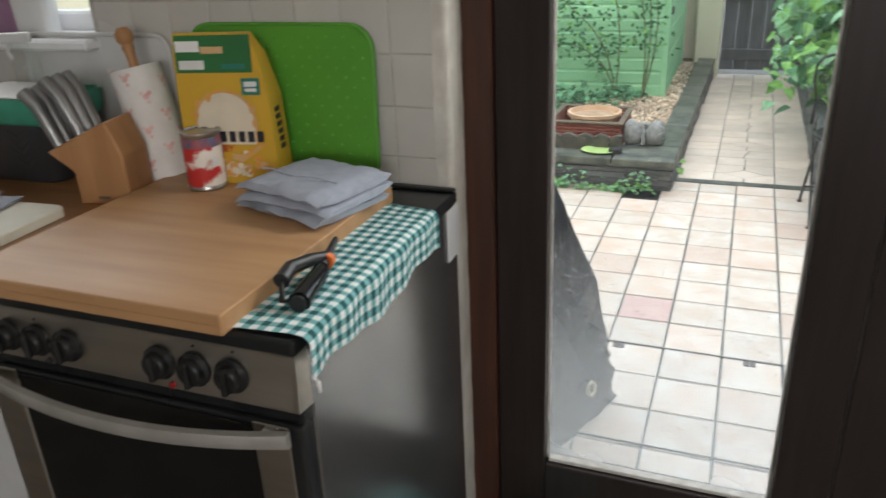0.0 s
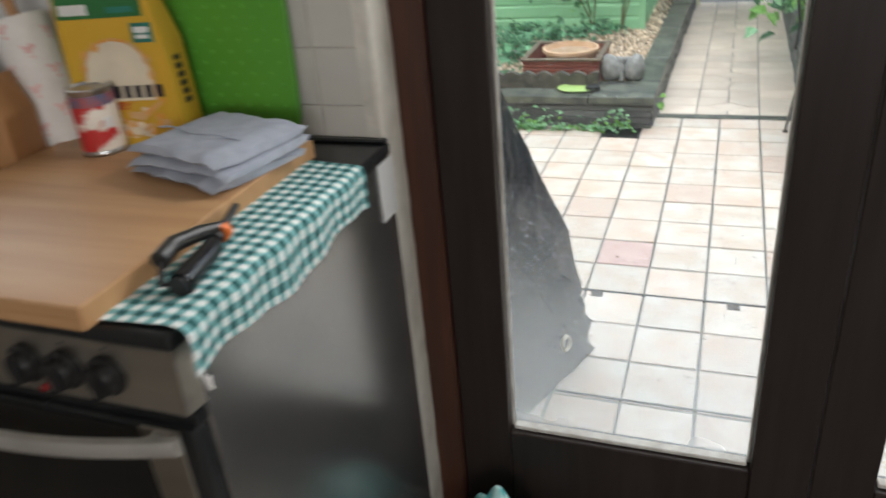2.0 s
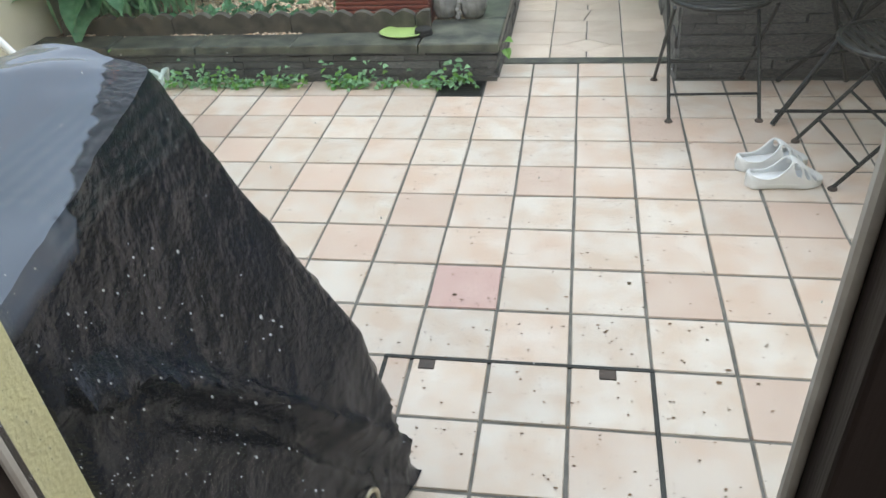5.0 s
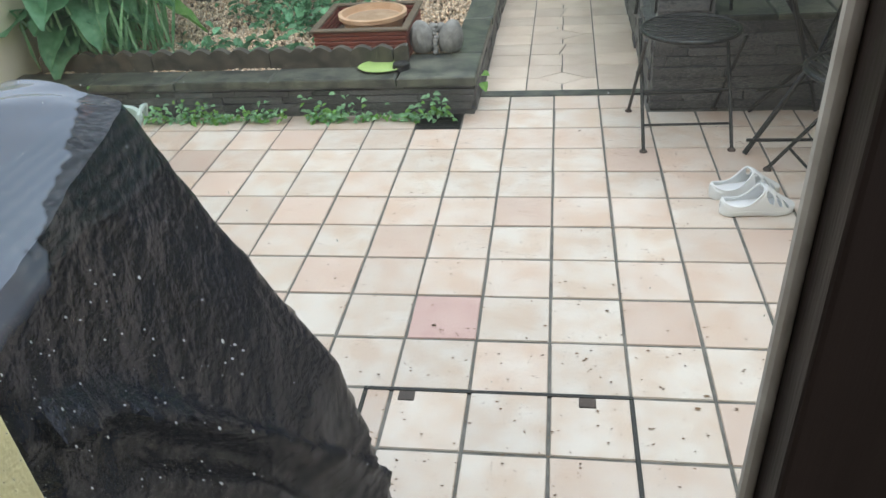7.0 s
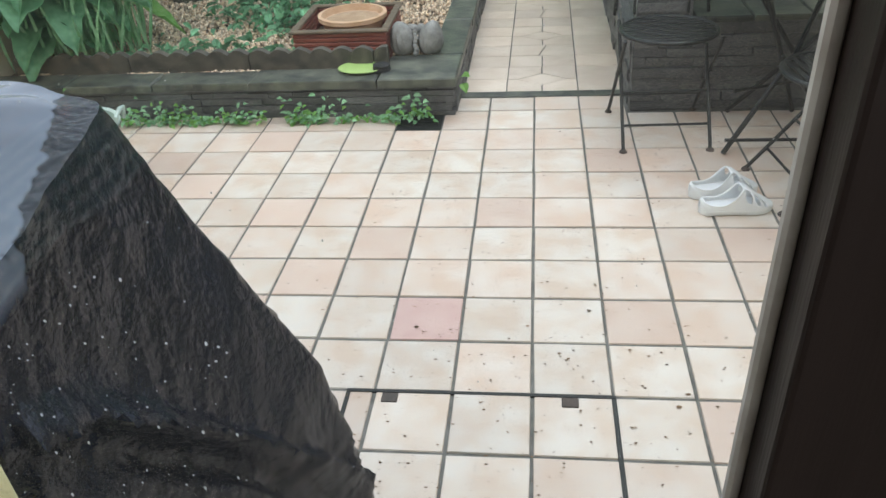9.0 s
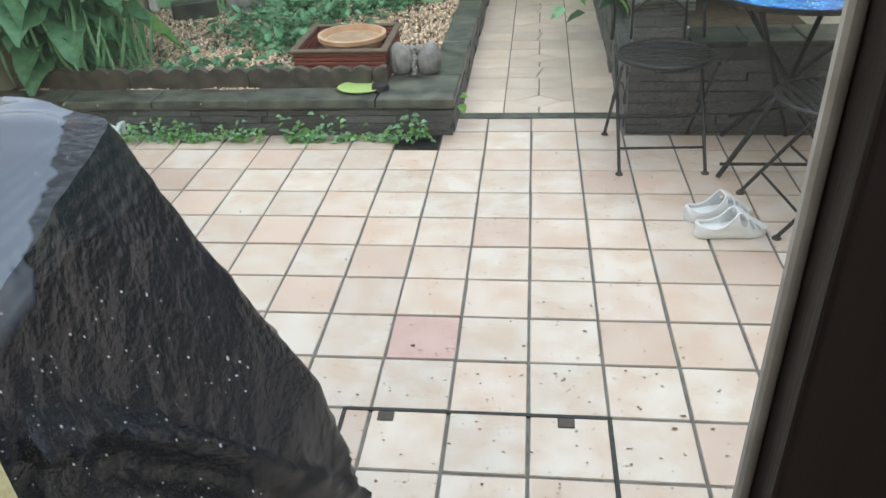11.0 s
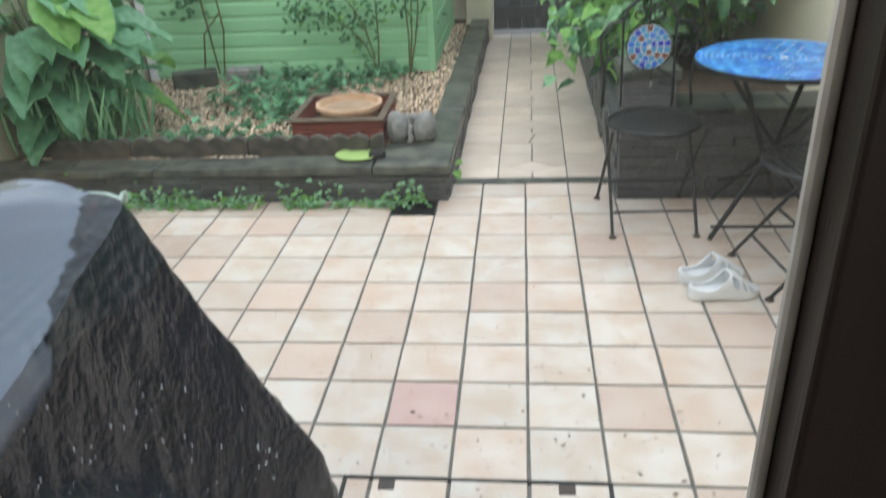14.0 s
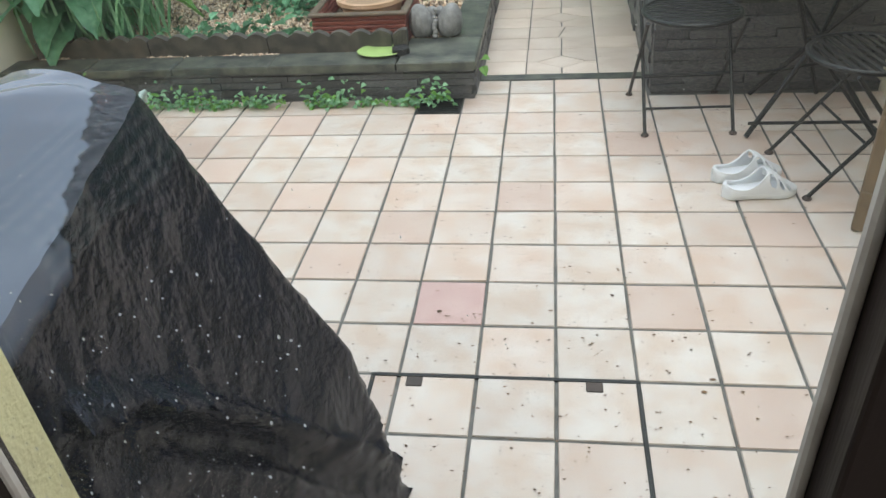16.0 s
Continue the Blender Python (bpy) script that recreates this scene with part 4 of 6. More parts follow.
part("tub", lathe([(0.14, 0.003), (0.145, 0.0), (0.19, 0.315), (0.202, 0.318), (0.202, 0.328), (0.185, 0.326), (0.135, 0.012), (0.01, 0.012)], 40), TEAL_PLASTIC, trug, "", True)
for s in (-1, 1):
    part("handle", tube([(s * 0.20, -0.07, 0.318), (s * 0.215, -0.055, 0.365), (s * 0.22, 0, 0.38), (s * 0.215, 0.055, 0.365), (s * 0.20, 0.07, 0.318)], 0.009), TEAL_PLASTIC, trug, "", True)
airer = thing("airer", (0, 0, 0), 0, "folded white metal clothes airer leaning by the wall", "airer")
for k in range(4):
    part("tube", tube([(-1.42 - 0.09 * k, 2.92 + 0.02 * k, 0.67 - 0.02 * k), (-2.05 - 0.09 * k, 3.28, 0.98)], 0.011), WHITE_TUBE, airer, "", True)
for k, (x, y, z) in enumerate(((-1.42, 2.92, 0.67), (-2.05, 3.28, 0.98))):
    part("end_bar", tube([(x + 0.01, y, z), (x - 0.28, y + 0.04 * (1 - k), z - 0.06 * (1 - k))], 0.011), WHITE_TUBE, airer)
    for s in (0.0, -0.28):
        part("leg", tube([(x + s, y + 0.02, z - 0.03 * (s < 0)), (x + s - 0.05, y + 0.15, 0.0)], 0.011), WHITE_TUBE, airer)

# manhole: thicker dark edging and two lifting slots
for lo, hi in (((-0.55, 2.688), (0.168, 2.700)), ((0.156, 2.07), (0.168, 2.687)), ((-0.55, 2.07), (-0.538, 2.687)), ((-0.537, 2.07), (0.155, 2.08))):
    setting("manhole_edge", box((lo[0], lo[1], -0.012), (hi[0], hi[1], 0.0022), 0.001), FROST, "dark metal edge of the tiled manhole cover", "manhole")
for x in (-0.428, 0.049):
    setting("lifting_slot", box((x - 0.022, 2.652, -0.010), (x + 0.022, 2.687, 0.0028), 0.002), RUST, "dark square lifting slot", "manhole")
drain = thing("drain_grate", (-0.580, 4.492, 0), 0, "dark iron drain grating at the foot of the bed wall", "drain")
# solid black block just under the bars paints the shade of the hollow
part("pit", box((-0.104, -0.104, -0.3), (0.104, 0.104, -0.0032)), BLACK_ENAMEL, drain)
for lo, hi in (((-0.104, -0.104), (0.104, -0.092)), ((-0.104, 0.092), (0.104, 0.104)), ((-0.104, -0.091), (-0.092, 0.091)), ((0.092, -0.091), (0.104, 0.091))):
    part("rim", box((*lo, -0.02), (*hi, 0.001)), FROST, drain)
for k in range(9):
    part("bar", box((-0.091, -0.085 + k * 0.0205, -0.018), (0.091, -0.077 + k * 0.0205, -0.001)), FROST, drain)
for k in range(5):
    part("cross_bar", box((-0.08 + k * 0.038, -0.091, -0.018), (-0.074 + k * 0.038, 0.091, -0.0035)), FROST, drain)


def arc(cx, cz, r, a0, a1, n=12, y=0.0):
    return [(cx + r * math.cos(radians(a0 + (a1 - a0) * k / n)), y, cz + r * math.sin(radians(a0 + (a1 - a0) * k / n))) for k in range(n + 1)]


def spiral(cx, cz, r0, r1, a0, turns, n=24, y=0.0):
    return [(cx + (r0 + (r1 - r0) * k / n) * math.cos(radians(a0) + turns * 2 * math.pi * k / n), y, cz + (r0 + (r1 - r0) * k / n) * math.sin(radians(a0) + turns * 2 * math.pi * k / n)) for k in range(n + 1)]


def folding_chair(at, turn, label):
    """A folding iron bistro chair, facing -y, with a round mosaic in its back."""
    c = thing("garden_chair", at, turn, label, "chair", "chairs round the garden table")
    R = 0.0075
    back = Matrix.Rotation(radians(-7), 4, "X")
    def tilt(pts):
        return [tuple(back @ Vector((p[0], 0, p[2] - 0.45)) + Vector((0, 0.19, 0.45))) for p in pts]
    seat = part("seat", tube([(0.19 * math.cos(a * math.pi / 18), 0.19 * math.sin(a * math.pi / 18) * 0.98, 0.45) for a in range(36)], 0.009, closed=True), IRON, c, "slatted round iron seat", True)
    for k in range(11):
        y = -0.165 + k * 0.033
        w = math.sqrt(max(0.19 ** 2 - y * y, 0.0))
        part("slat", box((-w, y - 0.009, 0.449), (w, y + 0.009, 0.4535), 0.0015), IRON, seat)
    for s in (-1, 1):
        part("front_leg", tube([(s * 0.178, 0.17, 0.445), (s * 0.176, -0.19, 0.008)], R), IRON, c)
        part("foot", lathe([(0.016, 0), (0.017, 0.004), (0.010, 0.012)], 14, None, (s * 0.176, -0.19, 0.0)), RUST, c)
        part("back_leg", tube([(s * 0.188, -0.12, 0.447), (s * 0.19, 0.235, 0.008)], R), IRON, c)
        part("foot", lathe([(0.016, 0), (0.017, 0.004), (0.010, 0.012)], 14, None, (s * 0.19, 0.235, 0.0)), RUST, c)
        part("rivet", tube([(s * 0.170, 0.03, 0.262), (s * 0.198, 0.03, 0.262)], 0.006), IRON, c)
        outer = [(s * 0.195, 0, 0.46), (s * 0.185, 0, 0.58), (s * 0.205, 0, 0.70), (s * 0.203, 0, 0.77), (s * 0.17, 0, 0.815), (s * 0.11, 0, 0.83)]
        part("back_side", tube(tilt(outer), R), IRON, c, "", True)
        part("back_upright", tube(tilt([(s * 0.112, 0, 0.46), (s * 0.112, 0, 0.83)]), 0.006), IRON, c)
        part("scroll", tube(tilt(spiral(s * 0.045, 0.853, 0.034, 0.006, 90 if s < 0 else 90, 1.3 * s)), 0.004), IRON, c, "", True)
        part("scroll", tube(tilt(spiral(s * 0.155, 0.70, 0.032, 0.006, 90, -1.3 * s)), 0.004), IRON, c, "", True)
    part("back_arch", tube(tilt([(-0.112, 0, 0.83), (-0.095, 0, 0.875), (-0.05, 0, 0.915), (0, 0, 0.928), (0.05, 0, 0.915), (0.095, 0, 0.875), (0.112, 0, 0.83)]), R), IRON, c, "", True)
    part("back_stem", tube(tilt([(0, 0, 0.81), (0, 0, 0.925)]), 0.005), IRON, c)
    for z, y in ((0.20, -0.032), (0.09, -0.122)):
        part("stretcher", tube([(-0.176, y, z), (0.176, y, z)], 0.0055), IRON, c)
    part("back_stretcher", tube([(-0.19, 0.145, 0.12), (0.19, 0.145, 0.12)], 0.0055), IRON, c)
    part("back_rail", tube(tilt([(-0.112, 0, 0.62)] + arc(0, 0.50, 0.13, 150, 30, 8) + [(0.112, 0, 0.62)])[1:-1], 0.005), IRON, c)
    disc = part("mosaic_disc", lathe([(0.0925, 0), (0.0925, 0.010)], 40), GROUT_PALE, c, "round blue and rust mosaic medallion")
    place = Matrix.Translation((0, 0.19, 0.45)) @ back @ Matrix.Translation((0, 0.006, 0.265)) @ Matrix.Rotation(radians(90), 4, "X")
    disc.matrix_basis = place
    part("rim", tube([(0.0945 * math.cos(a * math.pi / 20), 0.0945 * math.sin(a * math.pi / 20), 0.006) for a in range(40)], 0.004, closed=True), IRON, disc)
    q = random.Random(5)
    for r0, r1, n in ((0.066, 0.090, 18), (0.040, 0.062, 12), (0.012, 0.036, 6)):
        for k in range(n):
            a0, a1 = 2 * math.pi * (k + 0.08) / n, 2 * math.pi * (k + 0.92) / n
            poly = [(r * math.cos(a), r * math.sin(a)) for r, a in ((r0, a0), (r1, a0), (r1, a1), (r0, a1))]
            part("mosaic_piece", prism(poly, 0.0101, 0.0118), MOSAICS[(0, 1, 2, 1, 3, 1)[(k * 5 + n) % 6]], disc)
    return c


chair_a = folding_chair((0.488, 4.335, 0), 2, "black iron folding chair with round blue mosaic back")

table = thing("garden_table", (0.955, 4.27, 0), 0, "round bistro table with blue mosaic top and iron legs", "table")
TR = 0.335
part("top", lathe([(TR - 0.01, 0.698), (TR, 0.702), (TR, 0.718), (TR - 0.004, 0.7195)], 64), IRON, table, "", True)
part("grout", lathe([(TR - 0.008, 0.7197), (TR - 0.008, 0.7205)], 64), GROUT_PALE, table)
tv, tf = [], []
qt = random.Random(3)
r = 0.02
while r < TR - 0.012:
    w = 0.021
    n = max(6, int(2 * math.pi * r / 0.043))
    for k in range(n):
        a0 = 2 * math.pi * (k + 0.5 * (int(r / w) % 2) + qt.uniform(0, .06)) / n
        a1 = a0 + 2 * math.pi * 0.92 / n
        b = len(tv)
        for z in (0.7206, 0.7222):
            for rr, a in ((r, a0), (r + w - 0.0022, a0), (r + w - 0.0022, a1), (r, a1)):
                tv.append((rr * math.cos(a), rr * math.sin(a), z))
        tf += [(b + 4, b + 5, b + 6, b + 7), (b, b + 1, b + 5, b + 4), (b + 1, b + 2, b + 6, b + 5), (b + 2, b + 3, b + 7, b + 6), (b + 3, b, b + 4, b + 7)]
    r += w
tme = bpy.data.meshes.new("mosaic"); tme.from_pydata(tv, [], tf); tme.materials.append(BLUE)
mos = new("mosaic", tme); mos.parent = table; tagged(mos, "small blue glass mosaic pieces", "", "", "stuff")
for s in (-1, 1):
    part("leg", tube([(s * 0.20, 0.22, 0.695), (0.0 + s * 0.02, 0.0, 0.36), (-s * 0.245, -0.165, 0.008)] if s > 0 else [(-0.20, 0.22, 0.695), (0.245, -0.165, 0.008)], 0.011), IRON, table)
    part("leg", tube([(s * 0.20, -0.22, 0.695), (-s * 0.14, 0.27, 0.008)], 0.011), IRON, table)
part("brace", tube([(-0.24, -0.15, 0.06), (0.24, -0.15, 0.06)], 0.007), IRON, table)
part("brace", tube([(-0.20, -0.03, 0.22), (0.20, 0.12, 0.22)], 0.007), IRON, table)

chair_b = copy_thing(chair_a, pose(0.985, 3.83, 0, 0, 0, -82))
tagged(chair_b, "black iron folding chair pushed under the table", "chair", "chairs round the garden table")


def clog(at, turn):
    """A moulded clog: rounded toe, three oval side holes, an open foot well with a rolled collar."""
    c = thing("clog", at, turn, "white foam garden clog with side holes", "shoe", "pair of clogs")
    L = 0.262

    def half(u):
        w = 0.040 + 0.013 * math.exp(-((u - 0.72) / 0.22) ** 2)
        if u < 0.14:
            w *= math.sqrt(max(0.0, 1 - ((0.14 - u) / 0.14) ** 2)) * 0.9 + 0.1
        if u > 0.80:
            w *= math.sqrt(max(0.0, 1 - ((u - 0.80) / 0.20) ** 2)) * 0.92 + 0.08
        return w

    def top(u):
        heel = 0.052 - 0.008 * math.sin(math.pi * min(1, u / 0.5))
        step = 0.046 * math.exp(-((u - 0.56) / 0.17) ** 2)
        return heel + step - 0.030 * max(0, (u - 0.72) / 0.28) ** 1.3

    def shell(u, a):
        return Vector((-L / 2 + u * L, -half(u) * math.copysign(abs(math.cos(a)) ** 0.7, math.cos(a)), 0.018 + (top(u) - 0.018) * max(0.0, math.sin(a)) ** 0.62))

    def opening(u, a):
        return ((u - 0.29) / 0.255) ** 2 + (math.cos(a) / 0.86) ** 4

    bm = bmesh.new()
    rows = []
    for i in range(27):
        u = i / 26
        rows.append([bm.verts.new((-L / 2 + u * L, q * half(u) * w, z)) for q, w, z in ((-1, 0.90, 0.0), (-1, 1.04, 0.006), (-1, 1.03, 0.020), (1, 1.03, 0.020), (1, 1.04, 0.006), (1, 0.90, 0.0))])
    for A, B in zip(rows, rows[1:]):
        for k in range(6):
            bm.faces.new((A[k], A[(k + 1) % 6], B[(k + 1) % 6], B[k]))
    bm.faces.new(rows[0]); bm.faces.new(list(reversed(rows[-1])))
    bmesh.ops.recalc_face_normals(bm, faces=bm.faces)
    part("sole", bm, CLOG, c, "", True)
    holes = ((0.60, 0.048), (0.72, 0.042), (0.825, 0.032))
    m, nn = 40, 84
    bm = bmesh.new()
    grid = [[bm.verts.new(shell(i / nn, math.pi * j / m)) for j in range(m + 1)] for i in range(nn + 1)]
    for i in range(nn):
        u = (i + 0.5) / nn
        for j in range(m):
            a = math.pi * (j + 0.5) / m
            side = min(a, math.pi - a)
            if opening(u, a) < 1 or any(((u - hu + 0.04 * (side - 0.6)) / r) ** 2 + ((side - 0.66) / 0.46) ** 2 < 1 for hu, r in holes):
                continue
            bm.faces.new((grid[i][j], grid[i + 1][j], grid[i + 1][j + 1], grid[i][j + 1]))
    bmesh.ops.delete(bm, geom=[v for v in bm.verts if not v.link_faces], context="VERTS")
    bmesh.ops.recalc_face_normals(bm, faces=bm.faces)
    bmesh.ops.solidify(bm, geom=bm.faces[:], thickness=0.004)
    part("upper", bm, CLOG, c, "", True)
    rim = []
    for k in range(48):
        p = 2 * math.pi * k / 48
        ca = math.copysign(abs(math.sin(p)) ** 0.5, math.sin(p)) * 0.86
        rim.append(shell(0.29 + 0.255 * math.cos(p), math.acos(ca)))
    part("collar", tube(rim, 0.0042, closed=True), CLOG, c, "", True)
    part("insole", prism([(-L / 2 + u * L, q * half(u) * 0.9) for q, us in ((-1, [0.04 + 0.06 * k for k in range(10)]), (1, [0.58 - 0.06 * k for k in range(10)])) for u in us], 0.0205, 0.024), CLOG, c)
    return c


clog_a = clog((0.668, 3.668, 0), 8)
clog_b = copy_thing(clog_a, pose(0.650, 3.795, 0, 0, 0, 13))

crate = thing("wooden_trestle", (0.93, 3.44, 0), -20, "weathered wooden trellis stand at the patio edge", "trellis")
for x in (0.0, 0.24):
    part("post", box((x - 0.02, -0.02, 0), (x + 0.02, 0.02, 0.72), 0.004), PALE_WOOD, crate)
for z in (0.10, 0.36, 0.60):
    part("rail", box((-0.019, -0.032, z), (0.259, -0.0205, z + 0.05), 0.003), PALE_WOOD, crate)
for k in range(3):
    part("slat", box((0.04 + 0.065 * k, -0.020, 0.06), (0.075 + 0.065 * k, -0.010, 0.68), 0.003), PALE_WOOD, crate)

# ---- things in the bed ----
planter = thing("square_planter", (-1.007, 5.07, 0.155), 0, "red-stained wooden square planter with mossy rim", "planter")
for k in range(7):
    z = 0.002 + k * 0.0235
    for lo, hi in (((-0.235, -0.235), (0.235, -0.215)), ((-0.235, 0.215), (0.235, 0.235)), ((-0.235, -0.2145), (-0.215, 0.2145)), ((0.215, -0.2145), (0.235, 0.2145))):
        part("slat", box((*lo, z), (*hi, z + 0.0205), 0.004), BOX_WOOD, planter)
for lo, hi in (((-0.25, -0.25), (0.25, -0.212)), ((-0.25, 0.212), (0.25, 0.25)), ((-0.25, -0.2115), (-0.212, 0.2115)), ((0.212, -0.2115), (0.25, 0.2115))):
    part("rim_board", box((*lo, 0.1665), (*hi, 0.180), 0.004), BOX_RIM, planter)
part("soil", box((-0.214, -0.214, 0.0), (0.214, 0.214, 0.07)), SOIL, planter)
pot = thing("terracotta_bowl", (-0.985, 5.08, 0.2255), 0, "pale terracotta bowl filled with earth inside the planter", "pot")
part("bowl", lathe([(0.13, 0), (0.165, 0.10), (0.178, 0.104), (0.178, 0.124), (0.160, 0.126), (0.150, 0.095), (0.01, 0.093)], 48), TERRA, pot, "", True)
part("earth", lathe([(0.149, 0.094), (0.10, 0.099), (0.01, 0.102)], 32), mat("pale_earth", (0.33, 0.22, 0.14), (0.42, 0.30, 0.2), 16, 0.9, bump=0.6), pot)


def ornament():
    """A squat carved stone ornament: two ribbed lobes, hollows above and a beaded middle ridge."""
    bm = bmesh.new()
    for sx in (-1, 1):
        g = bmesh.ops.create_icosphere(bm, subdivisions=4, radius=1)
        for v in g["verts"]:
            a = math.atan2(v.co.y, v.co.x)
            r = 1 + 0.06 * math.sin(13 * a + 3 * v.co.z)
            tipz = 0.030 * max(0, v.co.z) * (v.co.x * sx + 0.4)
            v.co = Vector((sx * 0.068 + v.co.x * 0.064 * r, v.co.y * 0.072 * r, max(-0.055, v.co.z * 0.080 + tipz)))
    for k in range(8):
        bmesh.ops.create_icosphere(bm, subdivisions=2, radius=0.015 - 0.0006 * k, matrix=Matrix.Translation((0.004 * math.sin(k * 2), -0.062 + 0.006 * k, -0.045 + 0.0165 * k)))
    for sx in (-1, 1):
        bmesh.ops.create_icosphere(bm, subdivisions=3, radius=0.030, matrix=Matrix.Translation((sx * 0.022, 0.03, 0.045)))
    return bm


orn = single("stone_ornament", ornament(), STONE, "weathered grey cast-stone garden ornament on the wall corner", "ornament", "", True)
orn.location = (-0.635, 4.92, 0.247)
frisbee = single("lime_trowel", lathe([(0.002, 0.0), (0.075, 0.004), (0.088, 0.014), (0.084, 0.017), (0.07, 0.010), (0.002, 0.009)], 32, None, (0, 0, 0), 1.0, 0.75), LIME, "lime green plastic dish on the slate cap", "dish", "", True)
frisbee.location = (-0.875, 4.675, 0.189)
frisbee.scale = (1.3, 1.3, 1.0)
dish_post = single("dark_peg", lathe([(0.045, 0), (0.04, 0.03), (0.01, 0.032)], 20, None, (-0.775, 4.665, 0.188)), BLACK_PLASTIC, "small dark plastic cap beside the dish", "cap")

edging = thing("log_edging", (0, 0, 0), 0, "scalloped mossy concrete edging along the bed", "edging")
x, k = -2.70, 0
while x < -0.78:
    bm = bmesh.new()
    poly = []
    w = 0.62
    n = 36
    for i in range(n + 1):
        poly.append((x + w * i / n, 0.19 + 0.065 + 0.024 * abs(math.sin(i / n * 6 * math.pi)) + 0.003 * noise.noise(Vector((i, x, 0)))))
    front, back_ = [], []
    for px, pz in poly:
        if px > -0.74:
            break
        front.append((bm.verts.new((px, 4.735, 0.15)), bm.verts.new((px, 4.735, pz))))
        back_.append((bm.verts.new((px, 4.775, 0.15)), bm.verts.new((px, 4.775, pz))))
    for i in range(len(front) - 1):
        bm.faces.new((front[i][0], front[i + 1][0], front[i + 1][1], front[i][1]))
        bm.faces.new((back_[i][1], back_[i + 1][1], back_[i + 1][0], back_[i][0]))
        bm.faces.new((front[i][1], front[i + 1][1], back_[i + 1][1], back_[i][1]))
    bm.faces.new((front[0][0], front[0][1], back_[0][1], back_[0][0])); bm.faces.new((front[-1][1], front[-1][0], back_[-1][0], back_[-1][1]))
    part("edging_length", bm, CONC, edging)
    x += w + 0.006
for x, y, w, h, t in ((-2.30, 6.18, 0.30, 0.12, 24), (-1.98, 6.28, 0.24, 0.11, 8)):
    b = single("rubble_block", box((-w / 2, -0.06, 0), (w / 2, 0.06, h), 0.012, segs=2), SLATE_CAP if w > 0.25 else STONE, "loose stone block by the shed", "stone")
    b.matrix_basis = pose(x, y, 0.158, 0, 0, t)

# gravel
pv, pf = [], []
qg = random.Random(17)
base = bmesh.new(); bmesh.ops.create_icosphere(base, subdivisions=1, radius=1)
bv = [v.co.copy() for v in base.verts]; bf = [[v.index for v in f.verts] for f in base.faces]
base.free()
made = 0
while made < 16000:
    gx, gy = qg.uniform(-2.68, BEDX - 0.125), 4.70 + 3.4 * qg.random() ** 1.5
    if gx < -0.68 and gy > 6.40:
        continue
    if -1.25 < gx < -0.76 and 4.82 < gy < 5.32 or (gy < 4.87 and gx > -0.79):
        continue
    made += 1
    s = qg.uniform(0.006, 0.0135)
    m = Euler((qg.uniform(0, 3), qg.uniform(0, 3), qg.uniform(0, 3))).to_matrix()
    o = len(pv)
    z = 0.162 + 0.012 * qg.random() + 0.018 * noise.noise(Vector(((gx + 2.80) / 2.20 * 6, (gy - BEDY - 0.14) / 3.7 * 9, 0)))
    for c in bv:
        p = m @ Vector((c.x * s, c.y * s * 0.8, c.z * s * 0.55))
        pv.append((gx + p.x, gy + p.y, z + p.z))
    pf += [[o + i for i in f] for f in bf]
gme = bpy.data.meshes.new("gravel"); gme.from_pydata(pv, [], pf); gme.materials.append(PEBBLE)
gravel = tagged(new("gravel", gme), "golden brown pea gravel on the bed", "gravel", "", "stuff")

# wet leaf scraps and grit on the tiles
lv, lf = [], []
for _ in range(1900):
    gx, gy = qg.gauss(-0.15, 0.6), 2.0 + 2.4 * qg.random() ** 1.25
    s = qg.choice((0.0025, 0.003, 0.004, 0.006)) if qg.random() < 0.985 else 0.010
    a = qg.uniform(0, 6.3)
    o = len(lv)
    for k in range(5):
        r = s * qg.uniform(0.5, 1.1)
        lv.append((gx + r * math.cos(a + k * 1.257), gy + 0.6 * r * math.sin(a + k * 1.257), 0.0022 + 0.1 * s * (k % 2)))
    lf.append([o + k for k in range(5)])
sme = bpy.data.meshes.new("leaf_litter"); sme.from_pydata(lv, [], lf)
sme.materials.append(mat("dead_leaf", (0.10, 0.065, 0.04), (0.22, 0.13, 0.07), 20, 0.7, vary=0.4, island=True))
litter = tagged(new("leaf_litter", sme), "brown leaf scraps and grit on the wet tiles", "leaf litter", "", "stuff")


# ---- plants ----
class Leaves:
    """Many small folded leaves in one mesh."""
    def __init__(self):
        self.v, self.f = [], []

    def add(self, at, d, n, length, width, fold=0.25, droop=0.2):
        d = Vector(d).normalized(); n = Vector(n)
        s = d.cross(n)
        s = s.normalized() if s.length > 1e-4 else Vector((1, 0, 0))
        n = s.cross(d).normalized()
        at = Vector(at)
        o = len(self.v)
        self.v += [at, at + d * length * 0.3 + s * width * 0.45 + n * fold * width, at + d * length * 0.7 + s * width * 0.36 + n * (fold * width - droop * length * 0.4),
                   at + d * length - n * droop * length, at + d * length * 0.7 - s * width * 0.36 + n * (fold * width - droop * length * 0.4),
                   at + d * length * 0.3 - s * width * 0.45 + n * fold * width, at + d * length * 0.33, at + d * length * 0.7 - n * droop * length * 0.4]
        self.f += [(o, o + 1, o + 6), (o, o + 6, o + 5), (o + 1, o + 2, o + 7, o + 6), (o + 6, o + 7, o + 4, o + 5), (o + 2, o + 3, o + 7), (o + 7, o + 3, o + 4)]

    def part(self, name, material, parent, label=""):
        me = bpy.data.meshes.new(name)
        me.from_pydata([tuple(p) for p in self.v], [], self.f)
        me.materials.append(material)
        ob = new(name, me); ob.parent = parent
        return tagged(ob, label, "", "", "stuff")


ql = random.Random(31)


